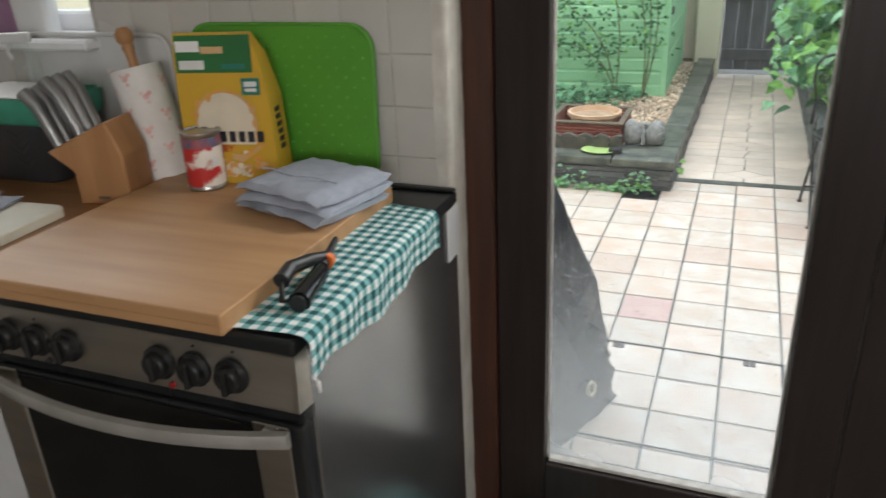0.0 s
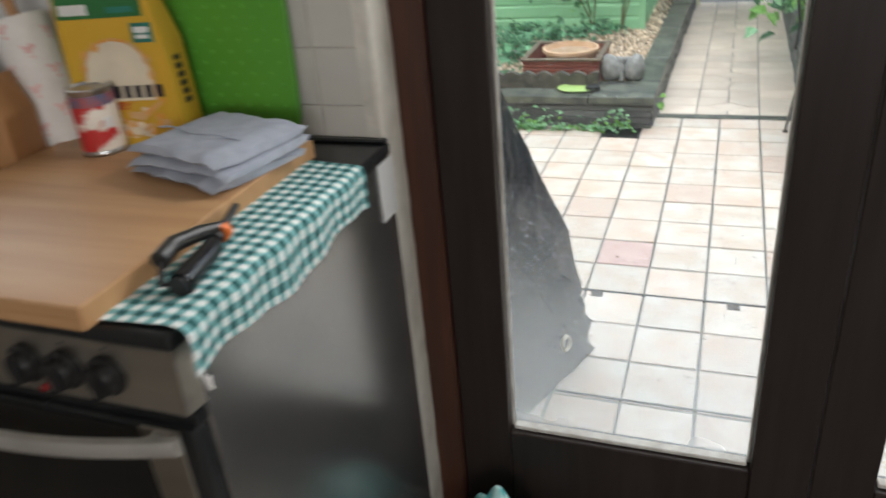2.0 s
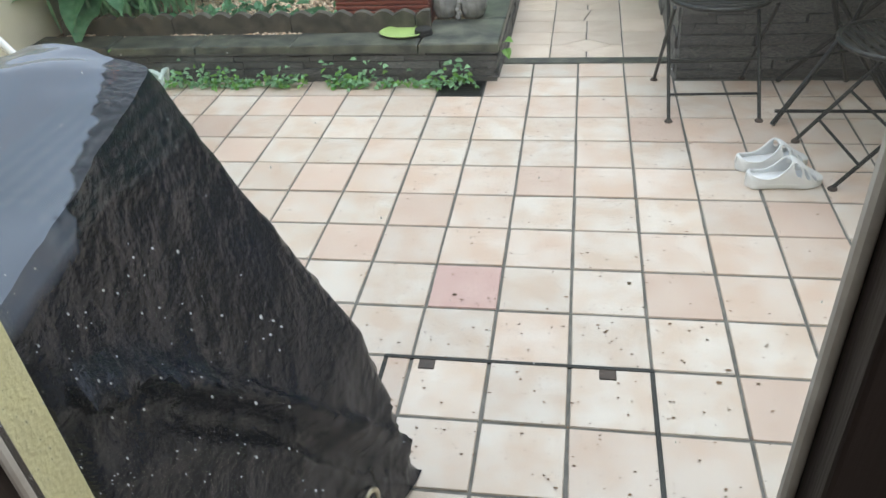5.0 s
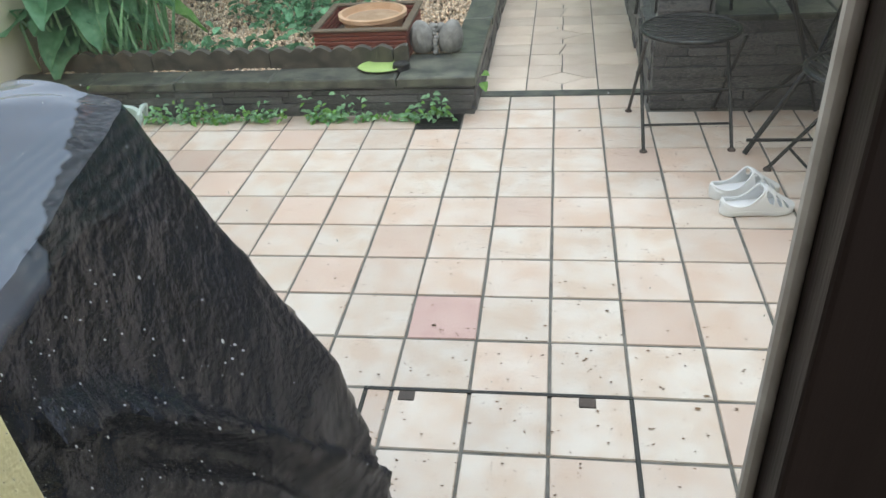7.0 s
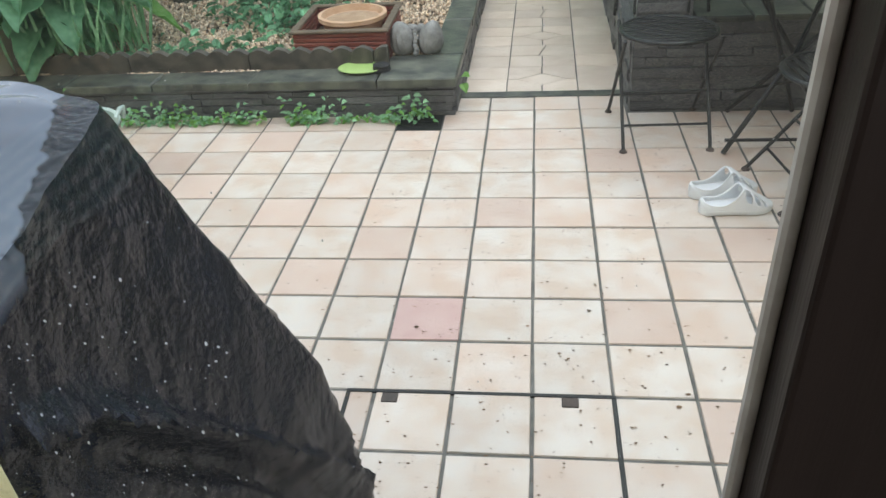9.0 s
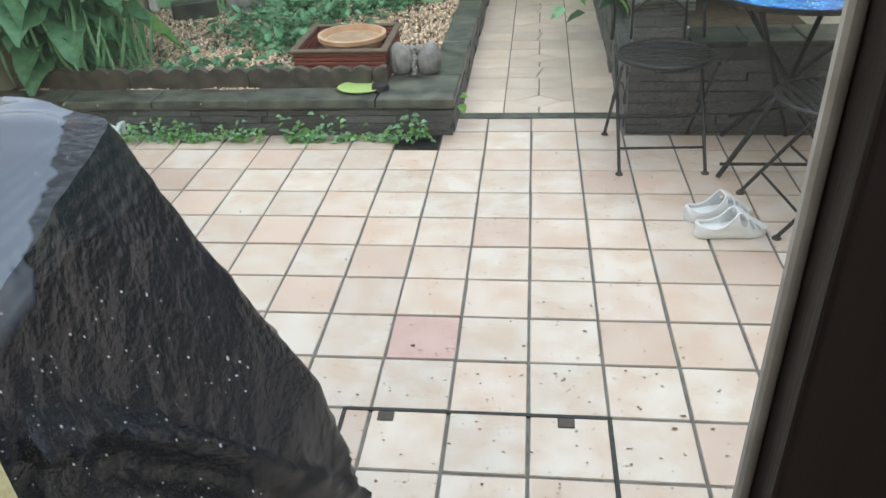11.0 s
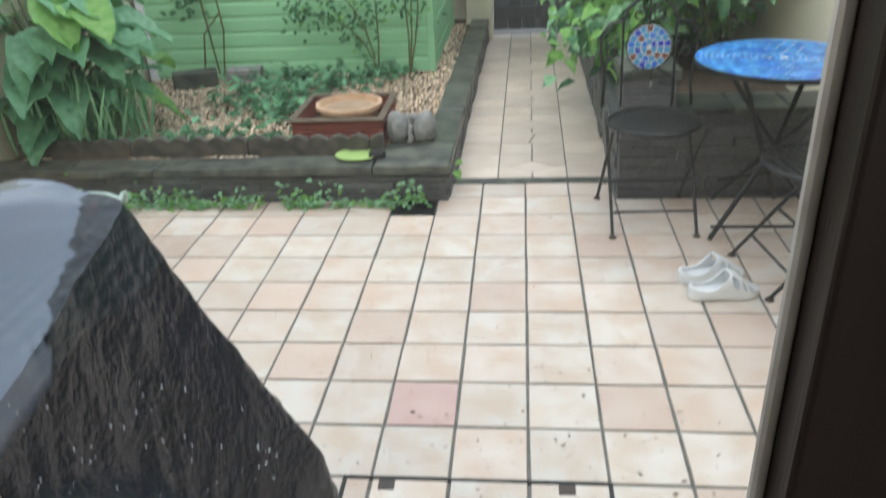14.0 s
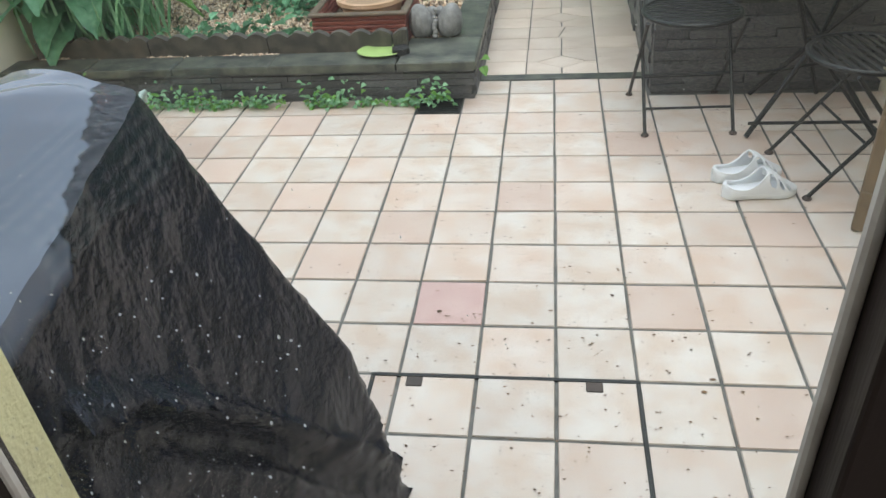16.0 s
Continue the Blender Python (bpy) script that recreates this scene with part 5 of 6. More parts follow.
def rvec(up=0.3):
    return Vector((ql.gauss(0, 1), ql.gauss(0, 1), ql.gauss(up, 0.6))).normalized()


# large shrub over the right-hand bed
shrub = thing("shrub", (0, 0, 0), 0, "large leafy green shrub spilling over the path", "shrub")
tips = []
for k in range(72):
    root = Vector((ql.uniform(0.75, 1.2), ql.uniform(5.5, 7.7), 0.27))
    tip = Vector((ql.uniform(0.16, 1.28), root.y + ql.uniform(-0.5, 0.5), ql.uniform(0.40, 2.0)))
    if tip.x < 0.5 and tip.z > 1.2 and tip.y < 6.4:
        tip.x += 0.25
    mid = (root + tip) / 2 + Vector((ql.uniform(-.1, .1), ql.uniform(-.1, .1), 0.22))
    pts = [(1 - t) ** 2 * root + 2 * t * (1 - t) * mid + t * t * tip for t in (0, .2, .4, .6, .8, 1)]
    if k < 24:
        part("branch", tube(pts, 0.008, r2=0.003, segs=6), STEM, shrub)
    tips += pts[2:]
fresh, mid_l, dark_l = Leaves(), Leaves(), Leaves()
for k in range(11500):
    p = ql.choice(tips) + Vector((ql.gauss(0, .10), ql.gauss(0, .13), ql.gauss(0, .10)))
    if p.x > 1.33 or p.z < 0.3 or p.x < 0.06 or (p.z < 0.78 and p.y < 5.9 and p.x > 0.8):
        continue
    # pale leaves are commoner on the near, top and path sides
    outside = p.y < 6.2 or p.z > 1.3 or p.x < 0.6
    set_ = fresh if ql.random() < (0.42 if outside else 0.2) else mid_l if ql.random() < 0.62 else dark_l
    d = Vector((ql.gauss(-0.1, 0.7), ql.gauss(-0.5, 0.7), ql.gauss(-0.35, 0.5)))
    L = ql.uniform(0.045, 0.125)
    set_.add(p, d, (ql.gauss(0, .4), ql.gauss(-.5, .4), 1), L, L * ql.uniform(0.55, 0.78), 0.18, ql.uniform(0.15, 0.5))
fresh.part("fresh_leaves", LEAFS[1], shrub, "pale fresh green leaves"); mid_l.part("leaves", LEAFS[2], shrub); dark_l.part("inner_leaves", LEAFS[3], shrub, "dark green leaves, a larger share of them inside")
trellis = thing("wall_trellis", (0, 0, 0), 0, "dark wire plant trellis on the side wall", "trellis")
for k in range(4):
    part("wire", tube([(1.33, 5.5 + k * 0.07, 0.9), (1.36, 5.6 + k * 0.07, 1.85)], 0.004, segs=6), IRON, trellis)
for k in range(5):
    part("cross_wire", tube([(1.335 + k * .005, 5.5 + k * .02, 1.0 + k * 0.2), (1.335 + k * .005, 5.73 + k * .02, 1.0 + k * 0.2)], 0.004, segs=6), IRON, trellis)

# big-leaved plant by the left wall
big = thing("large_leaved_plant", (0, 0, 0), 0, "tall plant with very large drooping green leaves", "plant")


def big_leaf(at, d, length, width, droop, material):
    d = Vector(d).normalized()
    s = d.cross(Vector((0, 0, 1))).normalized()
    ph = ql.uniform(0, 6)
    def f(u, v):
        w = width * (math.sin(math.pi * min(1, u * 0.93 + 0.05)) ** 0.65) * (1 - 0.25 * u)
        t = (v - 0.5)
        wav = 0.014 * math.sin(u * 9 + ph + t * 3) + 0.012 * math.sin(u * 23 + ph * 2) * abs(t) * 2
        p = Vector(at) + d * length * u + s * t * 2 * w * 0.5
        p.z += -droop * u * u * length + abs(t) * width * 0.28 + wav
        return p
    part("leaf", sheet(f, 10, 6), material, big, "", True)


crown = Vector((-2.60, 5.10, 0.17))
for k in range(74):
    a = ql.uniform(0, 2 * math.pi)
    h = ql.uniform(0.16, 0.86)
    r = ql.uniform(0.06, 0.33)
    top = crown + Vector((r * math.cos(a) * 1.1, r * math.sin(a) * 0.7, h))
    part("stalk", tube([crown + Vector((0.1 * math.cos(a), 0.1 * math.sin(a), 0)), (crown + top) / 2 + Vector((0, 0, 0.1)), top], 0.009, r2=0.006, segs=6), STEM, big)
    L = ql.uniform(0.28, 0.46)
    big_leaf(top, (math.cos(a) + 0.25, math.sin(a) - 0.4, 0.18), L, L * ql.uniform(0.5, 0.68), ql.uniform(0.25, 0.8), LEAFS[0] if ql.random() < 0.75 else LEAFS[1])
part("stalk", tube([(-2.36, 5.2, 0.2), (-2.35, 5.15, 0.7), (-2.33, 5.12, 1.12)], 0.013, r2=0.009), STEM, big)
for d, L in (((1, 0.1, 0.25), 0.22), ((-0.7, -0.5, 0.15), 0.26), ((0.2, -0.8, 0.1), 0.18), ((-1, 0.3, 0.3), 0.2)):
    big_leaf((-2.33, 5.12, 1.10), d, L, L * 0.42, 0.35, LEAFS[1])
strap = Leaves()
for _ in range(150):
    p = (ql.gauss(-2.42, 0.16), ql.gauss(5.02, 0.10), 0.17)
    strap.add(p, (ql.gauss(0, .22), ql.gauss(-.1, .2), 1), (0, -1, 0.1), ql.uniform(0.25, 0.5), 0.022, 0.1, ql.uniform(-0.1, 0.15))
strap.part("blades", LEAFS[2], big, "upright strap-like green blades")

# low green cover in the bed
low = thing("ground_cover", (0, 0, 0), 0, "low leafy green weeds over the gravel", "plant")
lowl, lowd = Leaves(), Leaves()
for cx, cy, sx, sy, n in ((-1.60, 5.85, 0.22, 0.24, 420), (-1.40, 6.15, 0.26, 0.11, 230), (-1.85, 4.92, 0.22, 0.05, 130), (-1.50, 5.50, 0.10, 0.14, 110), (-1.45, 4.95, 0.12, 0.05, 60), (-1.0, 6.32, 0.12, 0.04, 60)):
    for _ in range(n):
        x, y = ql.gauss(cx, sx), ql.gauss(cy, sy)
        if y < 4.79 or y > 6.41 or x > -0.8 or (-1.28 < x < -0.74 and 4.78 < y < 5.36):
            continue
        L = ql.uniform(0.035, 0.085)
        (lowl if ql.random() < 0.45 else lowd).add((x, y, 0.17 + abs(ql.gauss(0, 0.045))), rvec(0.15), (0, -0.3, 1), L, L * ql.uniform(0.5, 0.75))
lowl.part("leaves", LEAFS[0], low); lowd.part("dark_leaves", LEAFS[3], low)

# ivy and weeds at the foot of the bed wall
ivy = thing("ivy", (0, 0, 0), 0, "trailing green ivy and weeds along the wall foot", "plant")
il, i2 = Leaves(), Leaves()
for _ in range(58):
    cx = ql.uniform(-2.3, -0.55)
    hgt = ql.choice((0.02, 0.03, 0.05, 0.10))
    for _ in range(ql.randint(6, 16)):
        (il if ql.random() < 0.6 else i2).add((cx + ql.gauss(0, 0.035), 4.515 - abs(ql.gauss(0, 0.025)), 0.006 + abs(ql.gauss(0, hgt * 0.6))), (ql.gauss(0, 1), ql.gauss(-0.8, 0.5), ql.gauss(0.2, 0.4)), (0, -0.5, 1), ql.uniform(0.018, 0.042), ql.uniform(0.014, 0.032))
for z in range(14):
    il.add((-0.605 + ql.gauss(0, 0.03), 4.50, 0.02 + z * 0.008), (ql.gauss(0, 1), -0.8, 0.3), (0, -.5, 1), 0.04, 0.03)
i2.add((-0.39, 4.60, 0.17), (0.4, -0.5, 0.3), (0, -0.5, 1), 0.07, 0.05); i2.add((-0.385, 4.60, 0.14), (0.3, -0.7, -0.3), (0, -0.5, 1), 0.06, 0.05)
il.part("leaves", LEAFS[2], ivy); i2.part("fresh_leaves", LEAFS[1], ivy)

# climbers trained on the shed front
climber = thing("climbing_rose", (0, 0, 0), 0, "thin climbing rose with small dark leaves against the shed", "climber")
cl, cf = Leaves(), Leaves()
for base, tips_ in (((-1.05, 6.34, 0.17), ((-1.15, 6.3, 1.45), (-1.45, 6.32, 0.95), (-1.50, 6.32, 0.62))), ((-0.83, 6.32, 0.17), ((-0.86, 6.30, 1.55), (-0.72, 6.3, 1.3), (-1.0, 6.3, 1.6)))):
    for tip in tips_:
        b, t = Vector(base), Vector(tip)
        pts = [b + (t - b) * s + Vector((0.05 * math.sin(s * 5), 0, 0.12 * math.sin(s * math.pi))) for s in (0, .15, .3, .45, .6, .75, .9, 1)]
        part("stem", tube(pts, 0.007, r2=0.003, segs=6), STEM, climber)
        for _ in range(130):
            p = pts[ql.choice((2, 3, 4, 5, 6, 7, 7))] + Vector((ql.gauss(0, .075), ql.gauss(-.02, .03), ql.gauss(0, .075)))
            (cf if ql.random() < 0.12 else cl).add(p, rvec(-0.2), (0, -1, 0.4), ql.uniform(0.03, 0.055), ql.uniform(0.018, 0.03))
cl.part("leaves", LEAFS[3], climber, "small dark green leaves"); cf.part("fresh_leaves", LEAFS[1], climber)
vine = thing("bare_vine", (0, 0, 0), 0, "bare arching vine stems at the shed corner", "climber")
for pts in ([(-2.42, 6.38, 1.55), (-2.28, 6.38, 1.2), (-2.14, 6.38, 0.8), (-2.12, 6.38, 0.5), (-2.16, 6.36, 0.2)], [(-2.40, 6.39, 1.5), (-2.33, 6.39, 1.1), (-2.25, 6.39, 0.7), (-2.2, 6.38, 0.2)], [(-2.13, 6.37, 0.62), (-2.26, 6.37, 0.48), (-2.30, 6.36, 0.2)]):
    part("stem", tube(pts, 0.007, segs=6), STEM, vine, "", True)
vl = Leaves()
for _ in range(40):
    vl.add((ql.gauss(-2.36, .05), 6.37, ql.gauss(0.72, .08)), rvec(0), (0, -1, .3), 0.05, 0.03)
for _ in range(150):
    vl.add((-2.68 + abs(ql.gauss(0, .06)), ql.gauss(5.6, .3), ql.gauss(1.50, .1)), rvec(0), (1, -1, .3), 0.045, 0.03)
vl.part("leaves", LEAFS[3], vine)

# ---- things on the cooker and worktop ----
HOB, WT, BT = 1.0550, 1.0605, 1.087
chop = thing("wooden_board", (0, 0, 0), 0, "thick pale bamboo board lying across the hob", "chopping board")
part("slab", box((-1.178, 0.743, HOB), (-0.688, 1.285, BT), 0.003, segs=2), BAMBOO, chop)
part("end_grain_line", box((-1.1782, 0.7424, 1.070), (-0.6878, 0.7429, 1.0712)), BLOCK_WOOD, chop)


def rounded(w, h, r, n=6):
    pts = []
    for cx, cy, a0 in ((w / 2 - r, h / 2 - r, 0), (-w / 2 + r, h / 2 - r, 90), (-w / 2 + r, -h / 2 + r, 180), (w / 2 - r, -h / 2 + r, 270)):
        pts += [(cx + r * math.cos(radians(a0 + 90 * k / n)), cy + r * math.sin(radians(a0 + 90 * k / n))) for k in range(n + 1)]
    return pts


green = thing("green_chopping_board", (-0.960, 1.348, 1.0562), 0, "bright green dimpled plastic chopping board leaning on tiles", "chopping board")
lean = Matrix.Rotation(radians(86.5), 4, "X") @ Matrix.Translation((0, 0.161, 0))
part("panel", prism(rounded(0.43, 0.322, 0.055), -0.008, 0.0, 0.001), GREEN_PLASTIC, green).matrix_basis = lean
part("raised_rim", tube([(x, y, 0.0) for x, y in rounded(0.423, 0.315, 0.052)], 0.0035, closed=True), GREEN_PLASTIC, green, "", True).matrix_basis = lean
dv, df = [], []
for i in range(21):
    for j in range(15):
        if (i + j) % 2:
            continue
        x, y, o = -0.19 + i * 0.019, -0.133 + j * 0.019, len(dv)
        dv += [(x - .005, y, .0004), (x, y - .005, .0004), (x + .005, y, .0004), (x, y + .005, .0004), (x, y, .0035)]
        df += [(o, o + 1, o + 4), (o + 1, o + 2, o + 4), (o + 2, o + 3, o + 4), (o + 3, o, o + 4)]
dm = bpy.data.meshes.new("studs"); dm.from_pydata(dv, [], df); dm.materials.append(GREEN_PLASTIC)
st = new("studs", dm); st.parent = green; st.matrix_basis = lean; tagged(st, "", "", "", "stuff")

tray = thing("white_tray", (-1.434, 1.357, 1.0608), 0, "white plastic tray standing against the wall", "tray")
tl = Matrix.Rotation(radians(87), 4, "X") @ Matrix.Translation((0, 0.146, 0))
part("base", prism(rounded(0.415, 0.292, 0.04), -0.006, 0.0, 0.001), WHITE_PLASTIC, tray).matrix_basis = tl
part("rim", tube([(x, y, 0.003) for x, y in rounded(0.411, 0.288, 0.039)], 0.005, closed=True), WHITE_PLASTIC, tray, "", True).matrix_basis = tl

# cereal carton with printed panels laid on it
carton = thing("cereal_box", (-1.008, 1.262, BT), 11, "yellow cereal carton with green top band leaning back", "cereal box")
carton.scale = (1.16, 1.16, 1.04)
bm = bmesh.new()
ring = [[bm.verts.new(p) for p in ((-0.082 - i, -0.03 + y, z), (0.082 + i * 0.2 - t, -0.03 + y, z), (0.082 + i * 0.2 - t, 0.03 + y - c, z), (-0.082 - i, 0.03 + y - c, z))] for z, y, c, i, t in ((0, 0, 0, 0, 0), (0.16, 0.008, 0, 0.002, 0.010), (0.235, 0.014, 0.02, 0.002, 0.022), (0.275, 0.018, 0.045, 0, 0.035))]
for A, B in zip(ring, ring[1:]):
    for k in range(4):
        bm.faces.new((A[k], A[(k + 1) % 4], B[(k + 1) % 4], B[k]))
bm.faces.new(list(reversed(ring[0]))); bm.faces.new(ring[-1])
part("carton", bm, CARTON_YELLOW, carton)


def on_front(x0, x1, z0, z1, material, name="printed_panel", lift=0.0006, poly=None):
    bm = bmesh.new()
    pts = poly or [(x0, z0), (x1, z0), (x1, z1), (x0, z1)]
    vs = [bm.verts.new((x, -0.0305 - lift + (0.008 * z / 0.16 if z < 0.16 else 0.008 + 0.006 * (z - 0.16) / 0.075 if z < 0.235 else 0.014 + 0.1 * (z - 0.235)), z)) for x, z in pts]
    bm.faces.new(vs)
    return part(name, bm, material, carton)


on_front(-0.080, 0.052, 0.206, 0.272, PRINT_GREEN, lift=0.0012)
on_front(-0.078, -0.036, 0.243, 0.262, PRINT_WHITE, lift=0.0022)
on_front(-0.074, -0.030, 0.212, 0.228, PRINT_WHITE, "logo_shape", lift=0.0022)
on_front(-0.034, 0.005, 0.240, 0.252, PRINT_ORANGE, "small_bar", lift=0.0022)
on_front(0.0, 0.04, 0.213, 0.222, PRINT_TEAL, "small_bar", lift=0.0022)
on_front(0.030, 0.062, 0.166, 0.196, PRINT_TEAL, lift=0.0012)
on_front(0.035, 0.057, 0.182, 0.190, PRINT_WHITE, "small_bar", lift=0.002)
on_front(0.036, 0.056, 0.172, 0.178, PRINT_WHITE, "small_bar", lift=0.002)
for rr, mt, lf in ((0.058, PRINT_ORANGE, 0.0012), (0.053, PRINT_CREAM, 0.0018)):
    on_front(0, 0, 0, 0, mt, "print", lf, [(-0.004 + rr * math.cos(a * math.pi / 10) * 0.95, 0.118 + rr * math.sin(a * math.pi / 10)) for a in range(11)] + [(-0.004 - rr * 0.95, 0.075), (-0.004 + rr * 0.95, 0.075)])
for x, z in ((-0.05, 0.15), (-0.03, 0.162), (-0.055, 0.13), (0.045, 0.14), (0.048, 0.115)):
    on_front(0, 0, 0, 0, PRINT_ORANGE, "print", 0.0026, [(x + 0.006 * math.cos(a), z + 0.009 * math.sin(a)) for a in (0, 1, 2, 3, 4, 5)])
q5 = random.Random(6)
for k in range(60):
    x, z = q5.gauss(0.0, 0.03), 0.018 + abs(q5.gauss(0, 0.016))
    if abs(x) < 0.07:
        s = q5.uniform(0.004, 0.008)
        on_front(0, 0, 0, 0, PRINT_CREAM if k % 2 else PRINT_ORANGE, "print", 0.0012 + k * 0.00003, [(x + s * math.cos(a), z + s * math.sin(a)) for a in (0, 1.05, 2.1, 3.14, 4.2, 5.2)])
on_front(0, 0, 0, 0, PRINT_ORANGE, "print", 0.0036, [(0.0, 0.048), (0.02, 0.042), (0.062, 0.074), (0.06, 0.079), (0.022, 0.056), (0.0, 0.058)])


def word(text, size, m, material, parent, name="lettering"):
    cu = bpy.data.curves.new(name, "FONT")
    cu.body, cu.size, cu.extrude, cu.align_x = text, size, 0.0002, "CENTER"
    cu.offset = size * 0.018
    tmp = bpy.data.objects.new(name, cu)
    scene.collection.objects.link(tmp)
    me = bpy.data.meshes.new_from_object(tmp.evaluated_get(bpy.context.evaluated_depsgraph_get()))
    bpy.data.objects.remove(tmp)
    bpy.data.curves.remove(cu)
    me.materials.append(material)
    ob = new(name, me); ob.parent = parent
    ob.matrix_basis = m
    return ob


face_m = Matrix.Rotation(radians(90 - 2.9), 4, "X")
# brand name drawn as a plain dark shape
for k in range(8):
    x = -0.066 + k * 0.0165
    on_front(x, x + 0.011, 0.080, 0.100 + (0.008 if k in (0, 1) else 0.0), PRINT_BLACK, "logo_shape", 0.0032)
word("HONEY", 0.016, Matrix.Translation((-0.022, -0.0312, 0.062)) @ face_m, PRINT_RED, carton)
word("LESS", 0.0105, Matrix.Translation((0.046, -0.0245, 0.181)) @ face_m, PRINT_WHITE, carton)
for k in range(6):
    b = bmesh.new()
    z = 0.06 + k * 0.014
    box((0.0825 - 0.0006 * z / 0.16 * 16, -0.004, z), (0.0835 - 0.0006 * z / 0.16 * 16, 0.014, z + 0.009), 0, b)
    part("logo_shape", b, PRINT_BLACK, carton)

tin = thing("food_tin", (-1.044, 1.196, BT), 0, "small food tin with red and white fruit label", "tin")
tin.scale = (1.04, 1.04, 1.06)
part("can", lathe([(0.034, 0), (0.036, 0.002), (0.036, 0.006), (0.0345, 0.008), (0.0345, 0.100), (0.036, 0.102), (0.036, 0.107), (0.033, 0.108), (0.032, 0.104), (0.001, 0.104)], 40), TIN, tin, "", True)
LABEL = mat("fruit_label", (0.78, 0.72, 0.64), (0.50, 0.03, 0.03), 22, 0.35, low=0.52, high=0.58, bump=0)
part("label", lathe([(0.0351, 0.009), (0.0353, 0.010), (0.0353, 0.092), (0.0351, 0.093)], 40), LABEL, tin, "white paper label with red fruit", True)
part("band", lathe([(0.0355, 0.080), (0.0356, 0.081), (0.0356, 0.096), (0.0355, 0.097)], 40), mat("dark_band", (0.10, 0.13, 0.22), (0.4, 0.1, 0.1), 60, 0.35), tin, "", True)
part("barcode", box((0.0345, -0.022, 0.045), (0.0362, -0.006, 0.062)), PRINT_WHITE, tin)

# folded grey-blue cotton, four soft layers
folded = thing("folded_trousers", (-0.786, 1.158, BT), -14, "folded grey-blue cotton garment on the board", "clothes")


def fold_layer(w, d, t, z0, seed):
    n, m = 26, 10
    bm = bmesh.new()
    rings = []
    for i in range(n + 1):
        u = i / n * 2 - 1
        ring = []
        for k in range(m):
            a = 2 * math.pi * k / m
            cy, cz = math.cos(a), math.sin(a)
            ex = d / 2 * math.copysign(abs(cy) ** 0.5, cy) + 0.006 * noise.noise(Vector((u * 2, cz, seed)))
            ez = t / 2 * math.copysign(abs(cz) ** 0.75, cz)
            droop = -0.007 * max(0, abs(u) - 0.72) / 0.28
            ring.append(bm.verts.new((u * w / 2 + 0.005 * noise.noise(Vector((cy * 2, cz, seed + 4))), ex, max(z0 + t / 2 + ez + droop * (cz > 0) + 0.006 * noise.noise(Vector((u * 3.5, cy * 2.2, seed))) * (cz > 0), z0 if seed == 0 else z0 - 0.004))))
        rings.append(ring)
    for A, B in zip(rings, rings[1:]):
        for k in range(m):
            bm.faces.new((A[k], A[(k + 1) % m], B[(k + 1) % m], B[k]))
    bm.faces.new(rings[0]); bm.faces.new(list(reversed(rings[-1])))
    bmesh.ops.recalc_face_normals(bm, faces=bm.faces)
    return bm


for k, (w, d, t) in enumerate(((0.205, 0.185, 0.020), (0.212, 0.19, 0.020), (0.208, 0.188, 0.022))):
    f = part("folded_layer", fold_layer(w, d, t, 0, k), DENIM, folded, "", True)
    f.location = (0.004 * (k % 2), 0.003 * k, 0.0008 + k * 0.0165)
    f.rotation_euler = (0, 0, radians((-3, 4, -1)[k]))
part("seam", tube([(-0.10 + 0.02 * k, -0.02 + 0.004 * math.sin(k), 0.058 + 0.002 * math.sin(k * 1.3)) for k in range(10)], 0.0016), DENIM, folded, "raised stitched seam")

cloth = thing("gingham_cloth", (0, 0, 0), 0, "green and white gingham cloth draped over the cooker edge", "tea towel")


def drape(u, v):
    y = 0.764 + v * 0.49 + 0.006 * math.sin(u * 3 + v * 2)
    s = u * 0.172
    edge = 0.100 - 0.006 * v
    if s < edge:
        x, z = -0.688 + s, 1.0595 + 0.0025 * abs(noise.noise(Vector((s * 30, v * 9, 2))))
    else:
        t = s - edge
        a = min(t / 0.014, math.pi / 2)
        x = -0.688 + edge + 0.014 * math.sin(a) + 0.003 * math.sin(v * 30 + 1) * min(1, t / 0.03)
        z = 1.0595 - 0.014 * (1 - math.cos(a)) - max(0, t - 0.022) * (1.05 - 0.18 * math.sin(v * 9 + 0.4))
    return (x, y, z)


cb = sheet(drape, 44, 90, uv=(7.4, 22))
part("fabric", cb, GINGHAM, cloth, "", True)
part("hanging_loop", tube([(-0.578, 0.782, 0.988), (-0.576, 0.784, 0.968), (-0.579, 0.79, 0.961), (-0.581, 0.792, 0.978)], 0.002), PAPER, cloth)

gun = thing("gas_lighter", (0.024, -0.036, 0.030), 0, "black and orange gas lighter lying on the cloth", "lighter")
part("grip", tube([(-0.650, 0.872, 1.040), (-0.655, 0.90, 1.041), (-0.662, 0.94, 1.042), (-0.668, 0.965, 1.043)], 0.0165, r2=0.0135, segs=14), BLACK_CLEAR, gun, "shiny black barrel", True)
part("grip_end", tube([(-0.649, 0.866, 1.040), (-0.650, 0.871, 1.040)], 0.0125, segs=14), BLACK_PLASTIC, gun)
part("body", tube([(-0.684, 0.885, 1.062), (-0.690, 0.92, 1.066), (-0.684, 0.965, 1.060), (-0.674, 1.0, 1.052)], 0.012, r2=0.009, segs=12), BLACK_PLASTIC, gun, "", True)
part("trigger_guard", tube([(-0.683, 0.885, 1.06), (-0.675, 0.868, 1.04), (-0.668, 0.882, 1.034), (-0.668, 0.91, 1.036)], 0.005, segs=8), BLACK_PLASTIC, gun, "", True)
